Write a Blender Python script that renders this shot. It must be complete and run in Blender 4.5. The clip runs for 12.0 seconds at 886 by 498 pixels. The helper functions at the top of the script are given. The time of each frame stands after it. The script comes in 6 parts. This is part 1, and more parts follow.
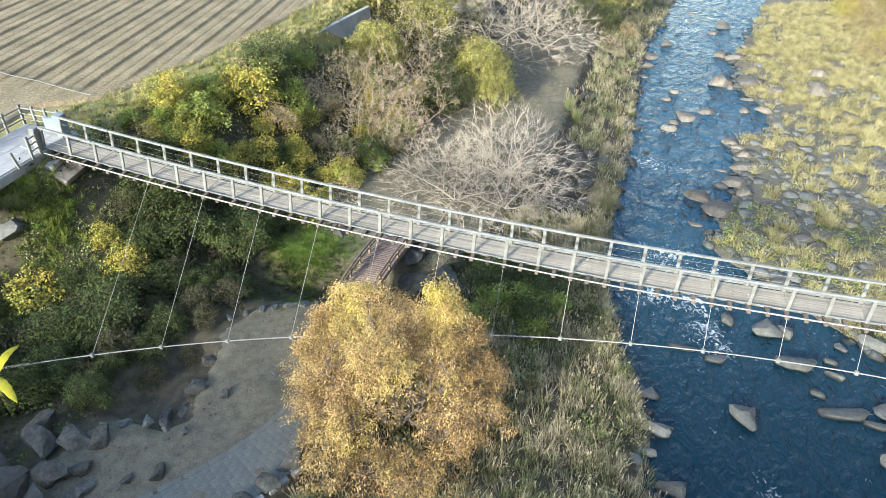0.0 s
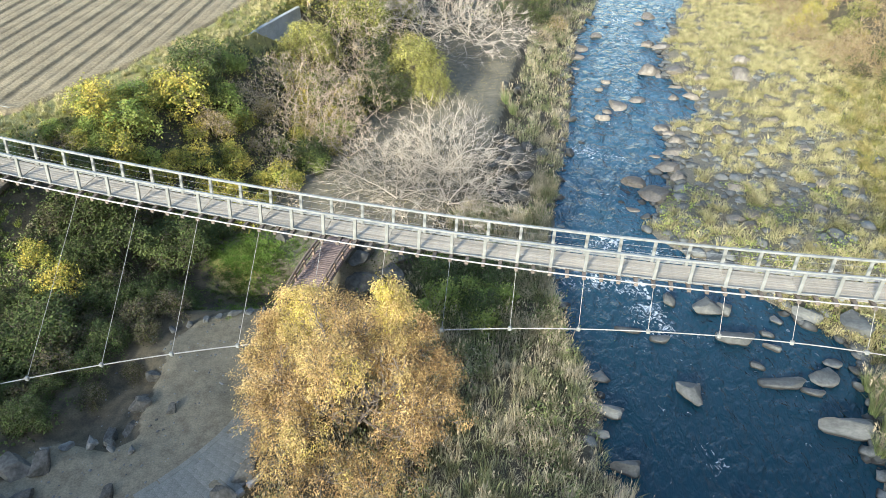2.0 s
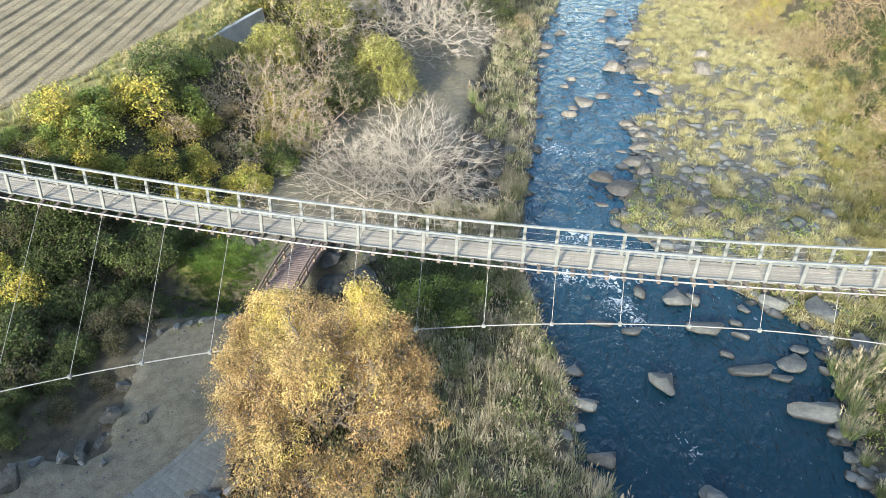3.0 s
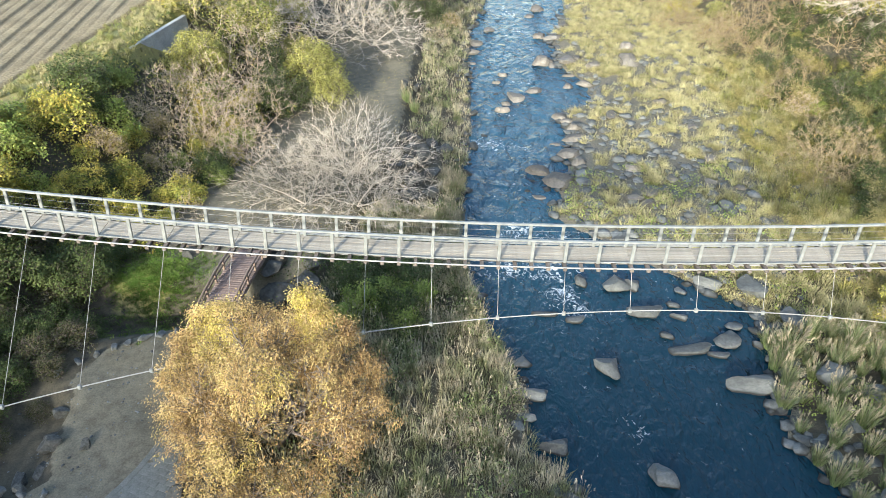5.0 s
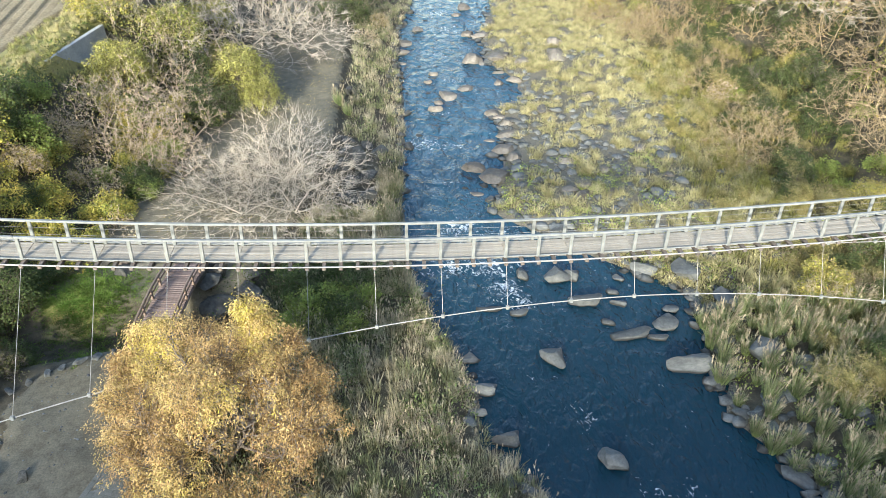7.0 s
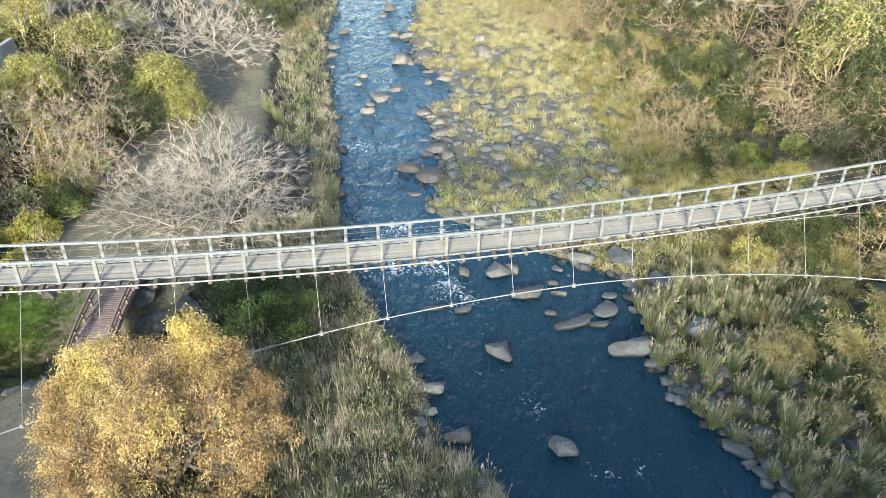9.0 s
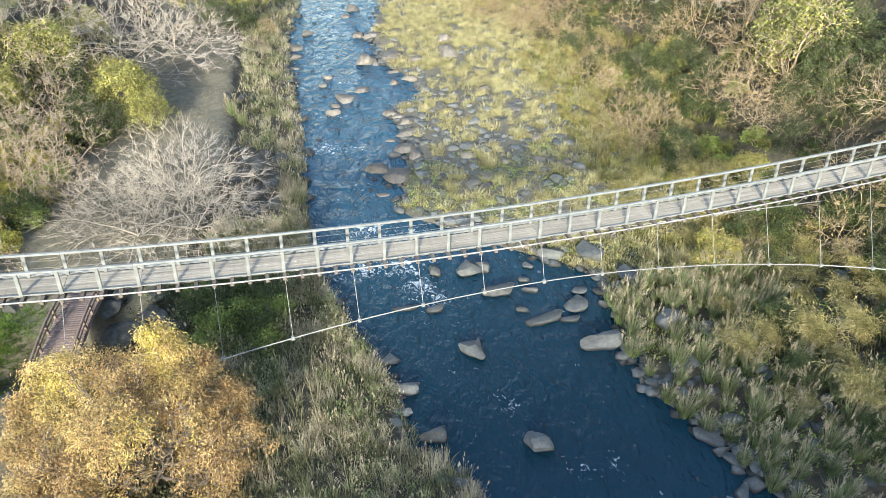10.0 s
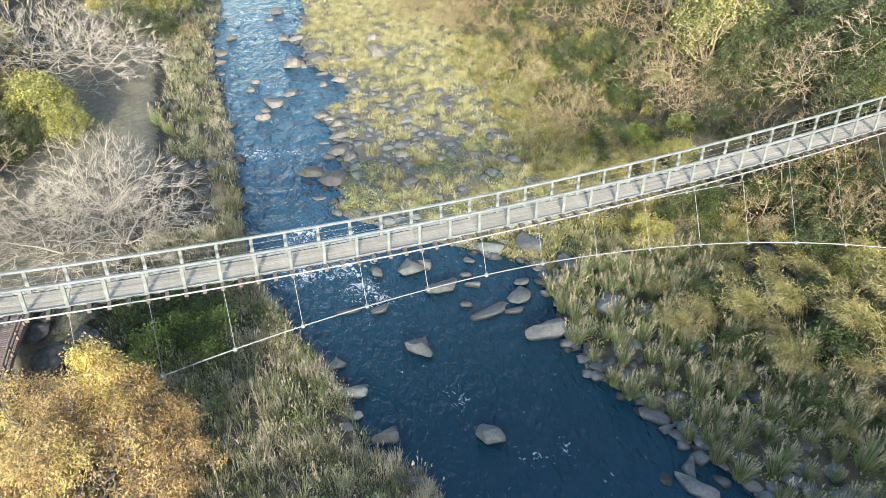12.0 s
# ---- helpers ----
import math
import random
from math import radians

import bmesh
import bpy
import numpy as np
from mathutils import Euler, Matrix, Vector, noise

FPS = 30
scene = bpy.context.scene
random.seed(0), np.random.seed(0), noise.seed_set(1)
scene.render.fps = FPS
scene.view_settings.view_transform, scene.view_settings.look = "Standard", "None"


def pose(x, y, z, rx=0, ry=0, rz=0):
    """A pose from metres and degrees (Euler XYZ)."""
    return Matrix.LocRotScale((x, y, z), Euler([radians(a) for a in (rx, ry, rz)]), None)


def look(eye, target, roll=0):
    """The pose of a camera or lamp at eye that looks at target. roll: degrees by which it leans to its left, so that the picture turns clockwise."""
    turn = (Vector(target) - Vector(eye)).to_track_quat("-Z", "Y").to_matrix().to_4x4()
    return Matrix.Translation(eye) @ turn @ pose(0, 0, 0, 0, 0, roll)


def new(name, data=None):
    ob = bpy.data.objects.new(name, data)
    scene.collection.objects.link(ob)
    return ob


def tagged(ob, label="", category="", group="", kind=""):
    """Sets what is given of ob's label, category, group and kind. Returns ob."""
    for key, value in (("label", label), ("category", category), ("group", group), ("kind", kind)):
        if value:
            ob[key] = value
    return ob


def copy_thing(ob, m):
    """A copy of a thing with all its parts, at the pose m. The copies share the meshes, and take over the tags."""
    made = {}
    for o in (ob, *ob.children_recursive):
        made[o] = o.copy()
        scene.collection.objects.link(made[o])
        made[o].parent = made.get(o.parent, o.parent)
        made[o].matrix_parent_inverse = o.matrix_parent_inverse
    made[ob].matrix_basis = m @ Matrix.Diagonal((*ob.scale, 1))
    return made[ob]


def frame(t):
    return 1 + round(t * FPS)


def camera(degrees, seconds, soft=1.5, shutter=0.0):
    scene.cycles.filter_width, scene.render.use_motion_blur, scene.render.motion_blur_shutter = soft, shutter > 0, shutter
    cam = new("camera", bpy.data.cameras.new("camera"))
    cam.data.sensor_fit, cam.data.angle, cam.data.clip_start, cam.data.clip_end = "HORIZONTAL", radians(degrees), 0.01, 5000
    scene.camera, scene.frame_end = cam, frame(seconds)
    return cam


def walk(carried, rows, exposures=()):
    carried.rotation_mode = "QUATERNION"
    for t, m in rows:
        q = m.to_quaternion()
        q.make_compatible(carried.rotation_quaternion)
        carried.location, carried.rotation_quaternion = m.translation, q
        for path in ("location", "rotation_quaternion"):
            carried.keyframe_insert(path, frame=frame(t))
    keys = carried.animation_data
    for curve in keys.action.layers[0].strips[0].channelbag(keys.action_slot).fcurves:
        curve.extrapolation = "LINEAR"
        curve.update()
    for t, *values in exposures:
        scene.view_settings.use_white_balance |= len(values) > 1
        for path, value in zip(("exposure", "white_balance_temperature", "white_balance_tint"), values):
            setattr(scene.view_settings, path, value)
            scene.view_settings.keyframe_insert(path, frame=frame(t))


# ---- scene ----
# ================= camera =================
PITCH, ROLL, EYE = -35.263, 0.470, Vector((0.0, 0.0, 25.0))


def heading(u):
    """The drone's slow turn to the right, in degrees; u runs from -0.5 to 0.5."""
    return 4.853 * u ** 5 - 0.139 * u ** 4 - 0.320 * u ** 3 - 1.216 * u ** 2 - 35.523 * u


def drift(u):
    """Its small sway while it hovers, in metres."""
    return Vector((0.005 * u + 0.193 * u ** 2 - 0.217 * u ** 3, -0.310 * u + 0.344 * u ** 2 + 0.398 * u ** 3,
                   0.519 * u + 0.118 * u ** 2 - 2.451 * u ** 3))


cam = camera(65.25, 12.0, soft=0.7)
walk(cam, [(t / 2, Matrix.Translation(EYE + drift(t / 24 - 0.5)) @ pose(0, 0, 0, 0, 0, heading(t / 24 - 0.5)) @ pose(0, 0, 0, 90 + PITCH) @ pose(0, 0, 0, 0, 0, ROLL))
           for t in range(25)])

# ================= light =================
SUN_ELEVATION, SUN_AZIMUTH = radians(18), radians(198)
world = bpy.data.worlds.new("sky")
scene.world = world
world.use_nodes = True
wn = world.node_tree
sky = wn.nodes.new("ShaderNodeTexSky")
sky.sky_type, sky.sun_disc = "NISHITA", False
sky.sun_elevation, sky.sun_rotation = SUN_ELEVATION, SUN_AZIMUTH
wn.links.new(sky.outputs["Color"], wn.nodes["Background"].inputs["Color"])
wn.nodes["Background"].inputs["Strength"].default_value = 0.15
sun = new("sun", bpy.data.lights.new("sun", "SUN"))
sun.data.energy, sun.data.angle, sun.data.color = 2.45, radians(5), (1.0, 0.965, 0.83)
sun_way = Vector((math.sin(SUN_AZIMUTH) * math.cos(SUN_ELEVATION), math.cos(SUN_AZIMUTH) * math.cos(SUN_ELEVATION),
                  math.sin(SUN_ELEVATION)))
sun.matrix_basis = look(sun_way * 200, (0, 0, 0))
scene.view_settings.exposure = 1.95

# ================= materials =================


def nodes_of(mat):
    mat.use_nodes = True
    return mat.node_tree.nodes, mat.node_tree.links, mat.node_tree.nodes["Principled BSDF"]


def ramp(nodes, stops):
    r = nodes.new("ShaderNodeValToRGB")
    el = r.color_ramp.elements
    while len(el) < len(stops):
        el.new(0.5)
    for e, (p, c) in zip(el, stops):
        e.position, e.color = p, (*c, 1)
    return r


def noise_node(nodes, links, scale, detail=6, coords="Object"):
    tc = nodes.new("ShaderNodeTexCoord")
    n = nodes.new("ShaderNodeTexNoise")
    n.inputs["Scale"].default_value, n.inputs["Detail"].default_value = scale, detail
    links.new(tc.outputs[coords], n.inputs["Vector"])
    return n


def mixed(nodes, links, fac, a, b, kind="MIX"):
    """A colour mix; each of fac, a, b is a socket or a value."""
    m = nodes.new("ShaderNodeMix")
    m.data_type, m.blend_type = "RGBA", kind
    for sock, val in ((m.inputs[0], fac), (m.inputs[6], a), (m.inputs[7], b)):
        if isinstance(val, bpy.types.NodeSocket):
            links.new(val, sock)
        elif isinstance(val, tuple):
            sock.default_value = (*val, 1)
        else:
            sock.default_value = val
    return m.outputs[2]


def surface(name, stops, scale=3.0, fine=30.0, rough=0.8, bump=0.3, metal=0.0, coords="Object", spread=0.25, per_object=0.12):
    """A worn opaque surface: a ramp over coarse noise, fine grain, bump, and a small shift from piece to piece."""
    mat = bpy.data.materials.new(name)
    nodes, links, bsdf = nodes_of(mat)
    big = noise_node(nodes, links, scale, 8, coords)
    small = noise_node(nodes, links, fine, 5, coords)
    r = ramp(nodes, stops)
    links.new(big.outputs["Fac"], r.inputs["Fac"])
    grain = ramp(nodes, [(0.3, (1 - spread,) * 3), (0.7, (1 + spread * 0.6,) * 3)])
    links.new(small.outputs["Fac"], grain.inputs["Fac"])
    col = mixed(nodes, links, 1.0, r.outputs["Color"], grain.outputs["Color"], "MULTIPLY")
    if per_object:
        info = nodes.new("ShaderNodeObjectInfo")
        shift = ramp(nodes, [(0, (1 - per_object,) * 3), (1, (1 + per_object,) * 3)])
        links.new(info.outputs["Random"], shift.inputs["Fac"])
        col = mixed(nodes, links, 1.0, col, shift.outputs["Color"], "MULTIPLY")
    links.new(col, bsdf.inputs["Base Color"])
    bsdf.inputs["Roughness"].default_value, bsdf.inputs["Metallic"].default_value = rough, metal
    if bump:
        b = nodes.new("ShaderNodeBump")
        b.inputs["Strength"].default_value, b.inputs["Distance"].default_value = bump, 0.03
        links.new(small.outputs["Fac"], b.inputs["Height"])
        links.new(b.outputs["Normal"], bsdf.inputs["Normal"])
    return mat


LEAFY = set()


def foliage(name, colours, glow=0.35, tips=None, rough=0.75, patch=None, patch_scale=0.7):
    """Leaves or blades: colour varies from spray to spray and from leaf to leaf, part of the light shines through; tips: colour towards the tip."""
    mat = bpy.data.materials.new(name)
    nodes, links, bsdf = nodes_of(mat)
    LEAFY.add(name)
    geo = nodes.new("ShaderNodeNewGeometry")
    r = ramp(nodes, [(i / max(1, len(colours) - 1), c) for i, c in enumerate(colours)])
    spray_tone = nodes.new("ShaderNodeAttribute")
    spray_tone.attribute_name = "tone"
    own_tone = nodes.new("ShaderNodeMath")
    own_tone.operation = "MULTIPLY"
    own_tone.inputs[1].default_value = 0.3
    links.new(geo.outputs["Random Per Island"], own_tone.inputs[0])
    both = nodes.new("ShaderNodeMath")
    both.operation = "MULTIPLY_ADD"
    both.inputs[1].default_value = 0.7
    links.new(spray_tone.outputs["Fac"], both.inputs[0])
    links.new(own_tone.outputs[0], both.inputs[2])
    links.new(both.outputs[0], r.inputs["Fac"])
    col = r.outputs["Color"]
    if tips:
        at = nodes.new("ShaderNodeAttribute")
        at.attribute_name = "tip"
        col = mixed(nodes, links, at.outputs["Fac"], col, tips)
    if patch:
        spot = noise_node(nodes, links, patch_scale, 4)
        sr = ramp(nodes, [(0.44, (0, 0, 0)), (0.58, (1, 1, 1))])
        links.new(spot.outputs["Fac"], sr.inputs["Fac"])
        col = mixed(nodes, links, sr.outputs["Color"], col, patch)
    shade = noise_node(nodes, links, 1.3, 3)
    pr = ramp(nodes, [(0.36, (0.68, 0.68, 0.68)), (0.64, (1.35, 1.35, 1.35))])
    links.new(shade.outputs["Fac"], pr.inputs["Fac"])
    col = mixed(nodes, links, 1.0, col, pr.outputs["Color"], "MULTIPLY")
    links.new(col, bsdf.inputs["Base Color"])
    bsdf.inputs["Roughness"].default_value = rough
    bsdf.inputs["Specular IOR Level"].default_value = 0.12
    tr = nodes.new("ShaderNodeBsdfTranslucent")
    links.new(col, tr.inputs["Color"])
    mx = nodes.new("ShaderNodeMixShader")
    mx.inputs[0].default_value = 0.7 * glow
    links.new(bsdf.outputs[0], mx.inputs[1])
    links.new(tr.outputs[0], mx.inputs[2])
    links.new(mx.outputs[0], nodes["Material Output"].inputs["Surface"])
    return mat


M_WHITE = surface("white_weathered_paint", [(0.3, (0.17, 0.18, 0.17)), (0.6, (0.255, 0.265, 0.25))], 2.5, 40, 0.55, 0.1, spread=0.1, per_object=0.07)
M_DECK = surface("grey_weathered_boards", [(0.3, (0.295, 0.26, 0.205)), (0.7, (0.385, 0.345, 0.28))], 1.2, 25, 0.85, 0.3, spread=0.2, per_object=0.16)
M_BEAM = surface("brown_crossbeam_wood", [(0.3, (0.11, 0.09, 0.075)), (0.7, (0.20, 0.17, 0.145))], 3, 30, 0.85, 0.4, per_object=0.2)
M_CABLE = surface("galvanised_cable", [(0.3, (0.33, 0.32, 0.30)), (0.7, (0.44, 0.43, 0.40))], 5, 60, 0.5, 0.0, 0.2, per_object=0)
M_CONCRETE = surface("weathered_concrete", [(0.3, (0.26, 0.25, 0.23)), (0.7, (0.44, 0.43, 0.41))], 0.9, 18, 0.9, 0.4)
M_PALE = surface("pale_blue_painted_concrete", [(0.3, (0.19, 0.245, 0.265)), (0.7, (0.25, 0.30, 0.32))], 1.5, 20, 0.7, 0.1, spread=0.1)
M_SLAT = surface("red_brown_footbridge_wood", [(0.3, (0.19, 0.135, 0.115)), (0.7, (0.30, 0.225, 0.195))], 3, 30, 0.85, 0.3, per_object=0.22)
M_RAILWOOD = surface("brown_handrail_wood", [(0.3, (0.16, 0.11, 0.085)), (0.7, (0.28, 0.21, 0.165))], 3, 30, 0.8, 0.3)
M_ROCK = surface("river_stone", [(0.3, (0.05, 0.055, 0.053)), (0.5, (0.118, 0.125, 0.12)), (0.7, (0.182, 0.19, 0.178))], 1.1, 14, 0.85, 0.5, per_object=0.25)
M_ROCKDARK = surface("dark_slope_stone", [(0.25, (0.036, 0.037, 0.032)), (0.75, (0.135, 0.133, 0.116))], 1.6, 9, 0.9, 0.9, spread=0.45, per_object=0.25)
M_PAVE = surface("grey_paving_stone", [(0.3, (0.135, 0.142, 0.125)), (0.7, (0.185, 0.192, 0.172))], 1.5, 25, 0.9, 0.3, per_object=0.1)
M_BARK = surface("grey_brown_bark", [(0.3, (0.13, 0.105, 0.085)), (0.7, (0.26, 0.22, 0.18))], 4, 30, 0.9, 0.2, per_object=0)
M_TWIG = surface("pale_bare_twigs", [(0.3, (0.43, 0.37, 0.29)), (0.7, (0.63, 0.56, 0.455))], 1.5, 12, 0.8, 0.0, per_object=0.06)
M_TWIGBROWN = surface("brown_bare_twigs", [(0.3, (0.39, 0.305, 0.215)), (0.7, (0.65, 0.53, 0.39))], 1.5, 12, 0.8, 0.0, per_object=0.12)
M_VINE = surface("grey_brown_vines", [(0.3, (0.09, 0.072, 0.055)), (0.7, (0.19, 0.155, 0.12))], 1.5, 12, 0.85, 0.0, per_object=0.1)
M_FIELD = surface("dry_tilled_soil", [(0.3, (0.205, 0.16, 0.09)), (0.7, (0.325, 0.262, 0.152))], 0.5, 7, 0.95, 1.0, spread=0.4, per_object=0)

# shade in the furrow bottoms is put into the soil colour
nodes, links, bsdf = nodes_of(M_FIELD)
furrow_shade = nodes.new("ShaderNodeAttribute")
furrow_shade.attribute_name = "furrow_shade"
links.new(mixed(nodes, links, furrow_shade.outputs["Fac"], bsdf.inputs["Base Color"].links[0].from_socket, (0.10, 0.078, 0.045)), bsdf.inputs["Base Color"])

for rock in (M_ROCK, M_ROCKDARK):
    nodes, links, bsdf = nodes_of(rock)
    spot = nodes.new("ShaderNodeNewGeometry")
    height = nodes.new("ShaderNodeSeparateXYZ")
    links.new(spot.outputs["Position"], height.inputs[0])
    wet = ramp(nodes, [(0.05, (1, 1, 1)), (0.14, (0, 0, 0))])
    links.new(height.outputs["Z"], wet.inputs["Fac"])
    links.new(mixed(nodes, links, wet.outputs["Color"], bsdf.inputs["Base Color"].links[0].from_socket, (0.028, 0.028, 0.024)), bsdf.inputs["Base Color"])

L_GOLD = foliage("golden_oak_leaves", [(0.63, 0.53, 0.075), (0.61, 0.50, 0.16), (0.56, 0.425, 0.19), (0.455, 0.31, 0.13), (0.365, 0.235, 0.11), (0.25, 0.165, 0.09)], 0.3)
L_YELLOW = foliage("yellow_green_leaves", [(0.12, 0.16, 0.045), (0.22, 0.265, 0.065), (0.34, 0.34, 0.08), (0.47, 0.405, 0.09), (0.58, 0.45, 0.105), (0.50, 0.33, 0.11)], 0.2)
L_DARK = foliage("dark_green_leaves", [(0.06, 0.095, 0.034), (0.13, 0.165, 0.055), (0.075, 0.11, 0.04), (0.165, 0.185, 0.06)], 0.2, patch=(0.065, 0.085, 0.033), patch_scale=0.9)
L_OLIVE = foliage("olive_leaves", [(0.17, 0.20, 0.055), (0.30, 0.31, 0.085), (0.42, 0.40, 0.12), (0.42, 0.34, 0.13)], 0.3, patch=(0.13, 0.15, 0.045), patch_scale=0.9)
L_RUST = foliage("rusty_dry_leaves", [(0.33, 0.23, 0.09), (0.43, 0.35, 0.13), (0.26, 0.20, 0.08), (0.46, 0.42, 0.14)], 0.3)
L_LIME = foliage("lit_yellow_green_leaves", [(0.14, 0.155, 0.05), (0.25, 0.255, 0.075), (0.37, 0.355, 0.105), (0.48, 0.435, 0.14)], 0.25)
L_BAMBOO = foliage("bamboo_leaves", [(0.10, 0.12, 0.04), (0.19, 0.20, 0.06), (0.31, 0.30, 0.085), (0.41, 0.37, 0.12), (0.48, 0.40, 0.16)], 0.25, patch=(0.15, 0.155, 0.05), patch_scale=0.8)
L_PAMPAS = foliage("pampas_blades", [(0.09, 0.145, 0.05), (0.15, 0.22, 0.075), (0.22, 0.29, 0.11), (0.33, 0.34, 0.18)], 0.25, tips=(0.52, 0.47, 0.33))
L_PLUME = foliage("pampas_plumes", [(0.56, 0.49, 0.34), (0.47, 0.40, 0.27), (0.63, 0.57, 0.43)], 0.4)
L_REED = foliage("bank_reed_blades", [(0.15, 0.20, 0.08), (0.26, 0.29, 0.135), (0.39, 0.365, 0.21), (0.49, 0.43, 0.285), (0.57, 0.49, 0.365)], 0.3, tips=(0.55, 0.48, 0.36), patch=(0.22, 0.24, 0.12), patch_scale=0.7)
L_STRAW = foliage("sunlit_straw_grass", [(0.16, 0.185, 0.065), (0.27, 0.265, 0.105), (0.36, 0.335, 0.15), (0.44, 0.40, 0.23), (0.52, 0.47, 0.30)], 0.2, tips=(0.46, 0.40, 0.23), patch=(0.24, 0.25, 0.09), patch_scale=1.0)
L_BARGRASS = foliage("pale_bar_grass", [(0.14, 0.17, 0.058), (0.235, 0.25, 0.095), (0.33, 0.315, 0.145), (0.41, 0.37, 0.20), (0.49, 0.44, 0.27)], 0.25, tips=(0.43, 0.38, 0.215))
L_WEED = foliage("green_bank_weeds", [(0.17, 0.235, 0.08), (0.28, 0.31, 0.125), (0.14, 0.195, 0.07), (0.38, 0.35, 0.20), (0.45, 0.395, 0.28)], 0.3)
L_GREEN = foliage("fresh_green_leaves", [(0.12, 0.175, 0.05), (0.21, 0.28, 0.07), (0.31, 0.36, 0.095), (0.40, 0.42, 0.12)], 0.25)
L_TURF = foliage("short_green_grass", [(0.08, 0.15, 0.025), (0.11, 0.19, 0.035), (0.15, 0.215, 0.05), (0.19, 0.19, 0.08)], 0.3)

# ground: one sheet whose earth, turf and gravel meet in ragged borders
M_GROUND = bpy.data.materials.new("ground_earth_turf_gravel")
nodes, links, bsdf = nodes_of(M_GROUND)
zone = nodes.new("ShaderNodeAttribute")
zone.attribute_name = "zone"
split = nodes.new("ShaderNodeSeparateColor")
links.new(zone.outputs["Color"], split.inputs[0])
n_big, n_mid, n_fine = noise_node(nodes, links, 0.35, 8), noise_node(nodes, links, 2.2, 8), noise_node(nodes, links, 14, 6)
earth, turf, soil, gravel = (ramp(nodes, s) for s in (
    [(0.3, (0.045, 0.04, 0.028)), (0.7, (0.11, 0.095, 0.06))],
    [(0.3, (0.15, 0.165, 0.05)), (0.5, (0.25, 0.23, 0.08)), (0.7, (0.32, 0.26, 0.11))],
    [(0.3, (0.115, 0.103, 0.07)), (0.5, (0.155, 0.139, 0.096)), (0.7, (0.19, 0.17, 0.12))],
    [(0.3, (0.075, 0.07, 0.052)), (0.7, (0.20, 0.18, 0.135))]))
for r, n in ((earth, n_mid), (turf, n_big), (soil, n_mid), (gravel, n_fine)):
    links.new(n.outputs["Fac"], r.inputs["Fac"])


def ragged(socket):
    add = nodes.new("ShaderNodeMath")
    add.operation = "MULTIPLY_ADD"
    links.new(n_mid.outputs["Fac"], add.inputs[0])
    add.inputs[1].default_value = 0.7
    links.new(socket, add.inputs[2])
    edge = ramp(nodes, [(0.78, (0, 0, 0)), (0.92, (1, 1, 1))])
    links.new(add.outputs[0], edge.inputs["Fac"])
    return edge.outputs["Color"]


col = mixed(nodes, links, ragged(split.outputs[0]), earth.outputs["Color"], soil.outputs["Color"])
col = mixed(nodes, links, ragged(split.outputs[1]), col, turf.outputs["Color"])
col = mixed(nodes, links, ragged(split.outputs[2]), col, gravel.outputs["Color"])
grain = ramp(nodes, [(0.3, (0.72, 0.72, 0.72)), (0.7, (1.18, 1.18, 1.18))])
links.new(n_fine.outputs["Fac"], grain.inputs["Fac"])
links.new(mixed(nodes, links, 1.0, col, grain.outputs["Color"], "MULTIPLY"), bsdf.inputs["Base Color"])
bsdf.inputs["Roughness"].default_value = 0.95
bp = nodes.new("ShaderNodeBump")
bp.inputs["Strength"].default_value, bp.inputs["Distance"].default_value = 0.4, 0.03
links.new(n_fine.outputs["Fac"], bp.inputs["Height"])
links.new(bp.outputs["Normal"], bsdf.inputs["Normal"])

# water: dark, glossy, rippled; foam where it breaks
M_WATER = bpy.data.materials.new("river_water")
nodes, links, bsdf = nodes_of(M_WATER)
foam_at = nodes.new("ShaderNodeAttribute")
foam_at.attribute_name = "foam"
tc = nodes.new("ShaderNodeTexCoord")
stretch = nodes.new("ShaderNodeMapping")
stretch.inputs["Scale"].default_value = (1.0, 0.55, 1.0)
links.new(tc.outputs["Object"], stretch.inputs["Vector"])
wave_a, wave_b, wave_c = (nodes.new("ShaderNodeTexNoise") for _ in range(3))
for w, s, dt in ((wave_a, 1.1, 6), (wave_b, 3.6, 6), (wave_c, 3.8, 10)):
    w.inputs["Scale"].default_value, w.inputs["Detail"].default_value = s, dt
    w.inputs["Distortion"].default_value = 0.6
    links.new(stretch.outputs[0], w.inputs["Vector"])
streak = nodes.new("ShaderNodeMapping")
streak.inputs["Scale"].default_value = (0.75, 0.6, 1.0)
streak.inputs["Rotation"].default_value = (0, 0, radians(12))
links.new(tc.outputs["Object"], streak.inputs["Vector"])
links.new(streak.outputs[0], wave_c.inputs["Vector"])
wave_c.inputs["Distortion"].default_value = 1.6
foam_mask = nodes.new("ShaderNodeMath")
foam_mask.operation = "MULTIPLY_ADD"
links.new(foam_at.outputs["Fac"], foam_mask.inputs[0])
foam_mask.inputs[1].default_value = 0.36
links.new(wave_c.outputs["Fac"], foam_mask.inputs[2])
# upriver the sky's sheen is put into the base colour; swell grows too
sheen_swell = nodes.new("ShaderNodeAttribute")
sheen_swell.attribute_name = "sheen_swell"
pool = mixed(nodes, links, sheen_swell.outputs["Fac"], (0.005, 0.030, 0.047), (0.020, 0.074, 0.118))
foam_edge = ramp(nodes, [(0.70, (0, 0, 0)), (0.78, (0.35, 0.35, 0.35)), (0.92, (1, 1, 1))])
links.new(foam_mask.outputs[0], foam_edge.inputs["Fac"])
links.new(mixed(nodes, links, foam_edge.outputs["Color"], pool, (0.75, 0.80, 0.82)), bsdf.inputs["Base Color"])
rough = nodes.new("ShaderNodeMapRange")
rough.inputs["To Min"].default_value, rough.inputs["To Max"].default_value = 0.08, 0.7
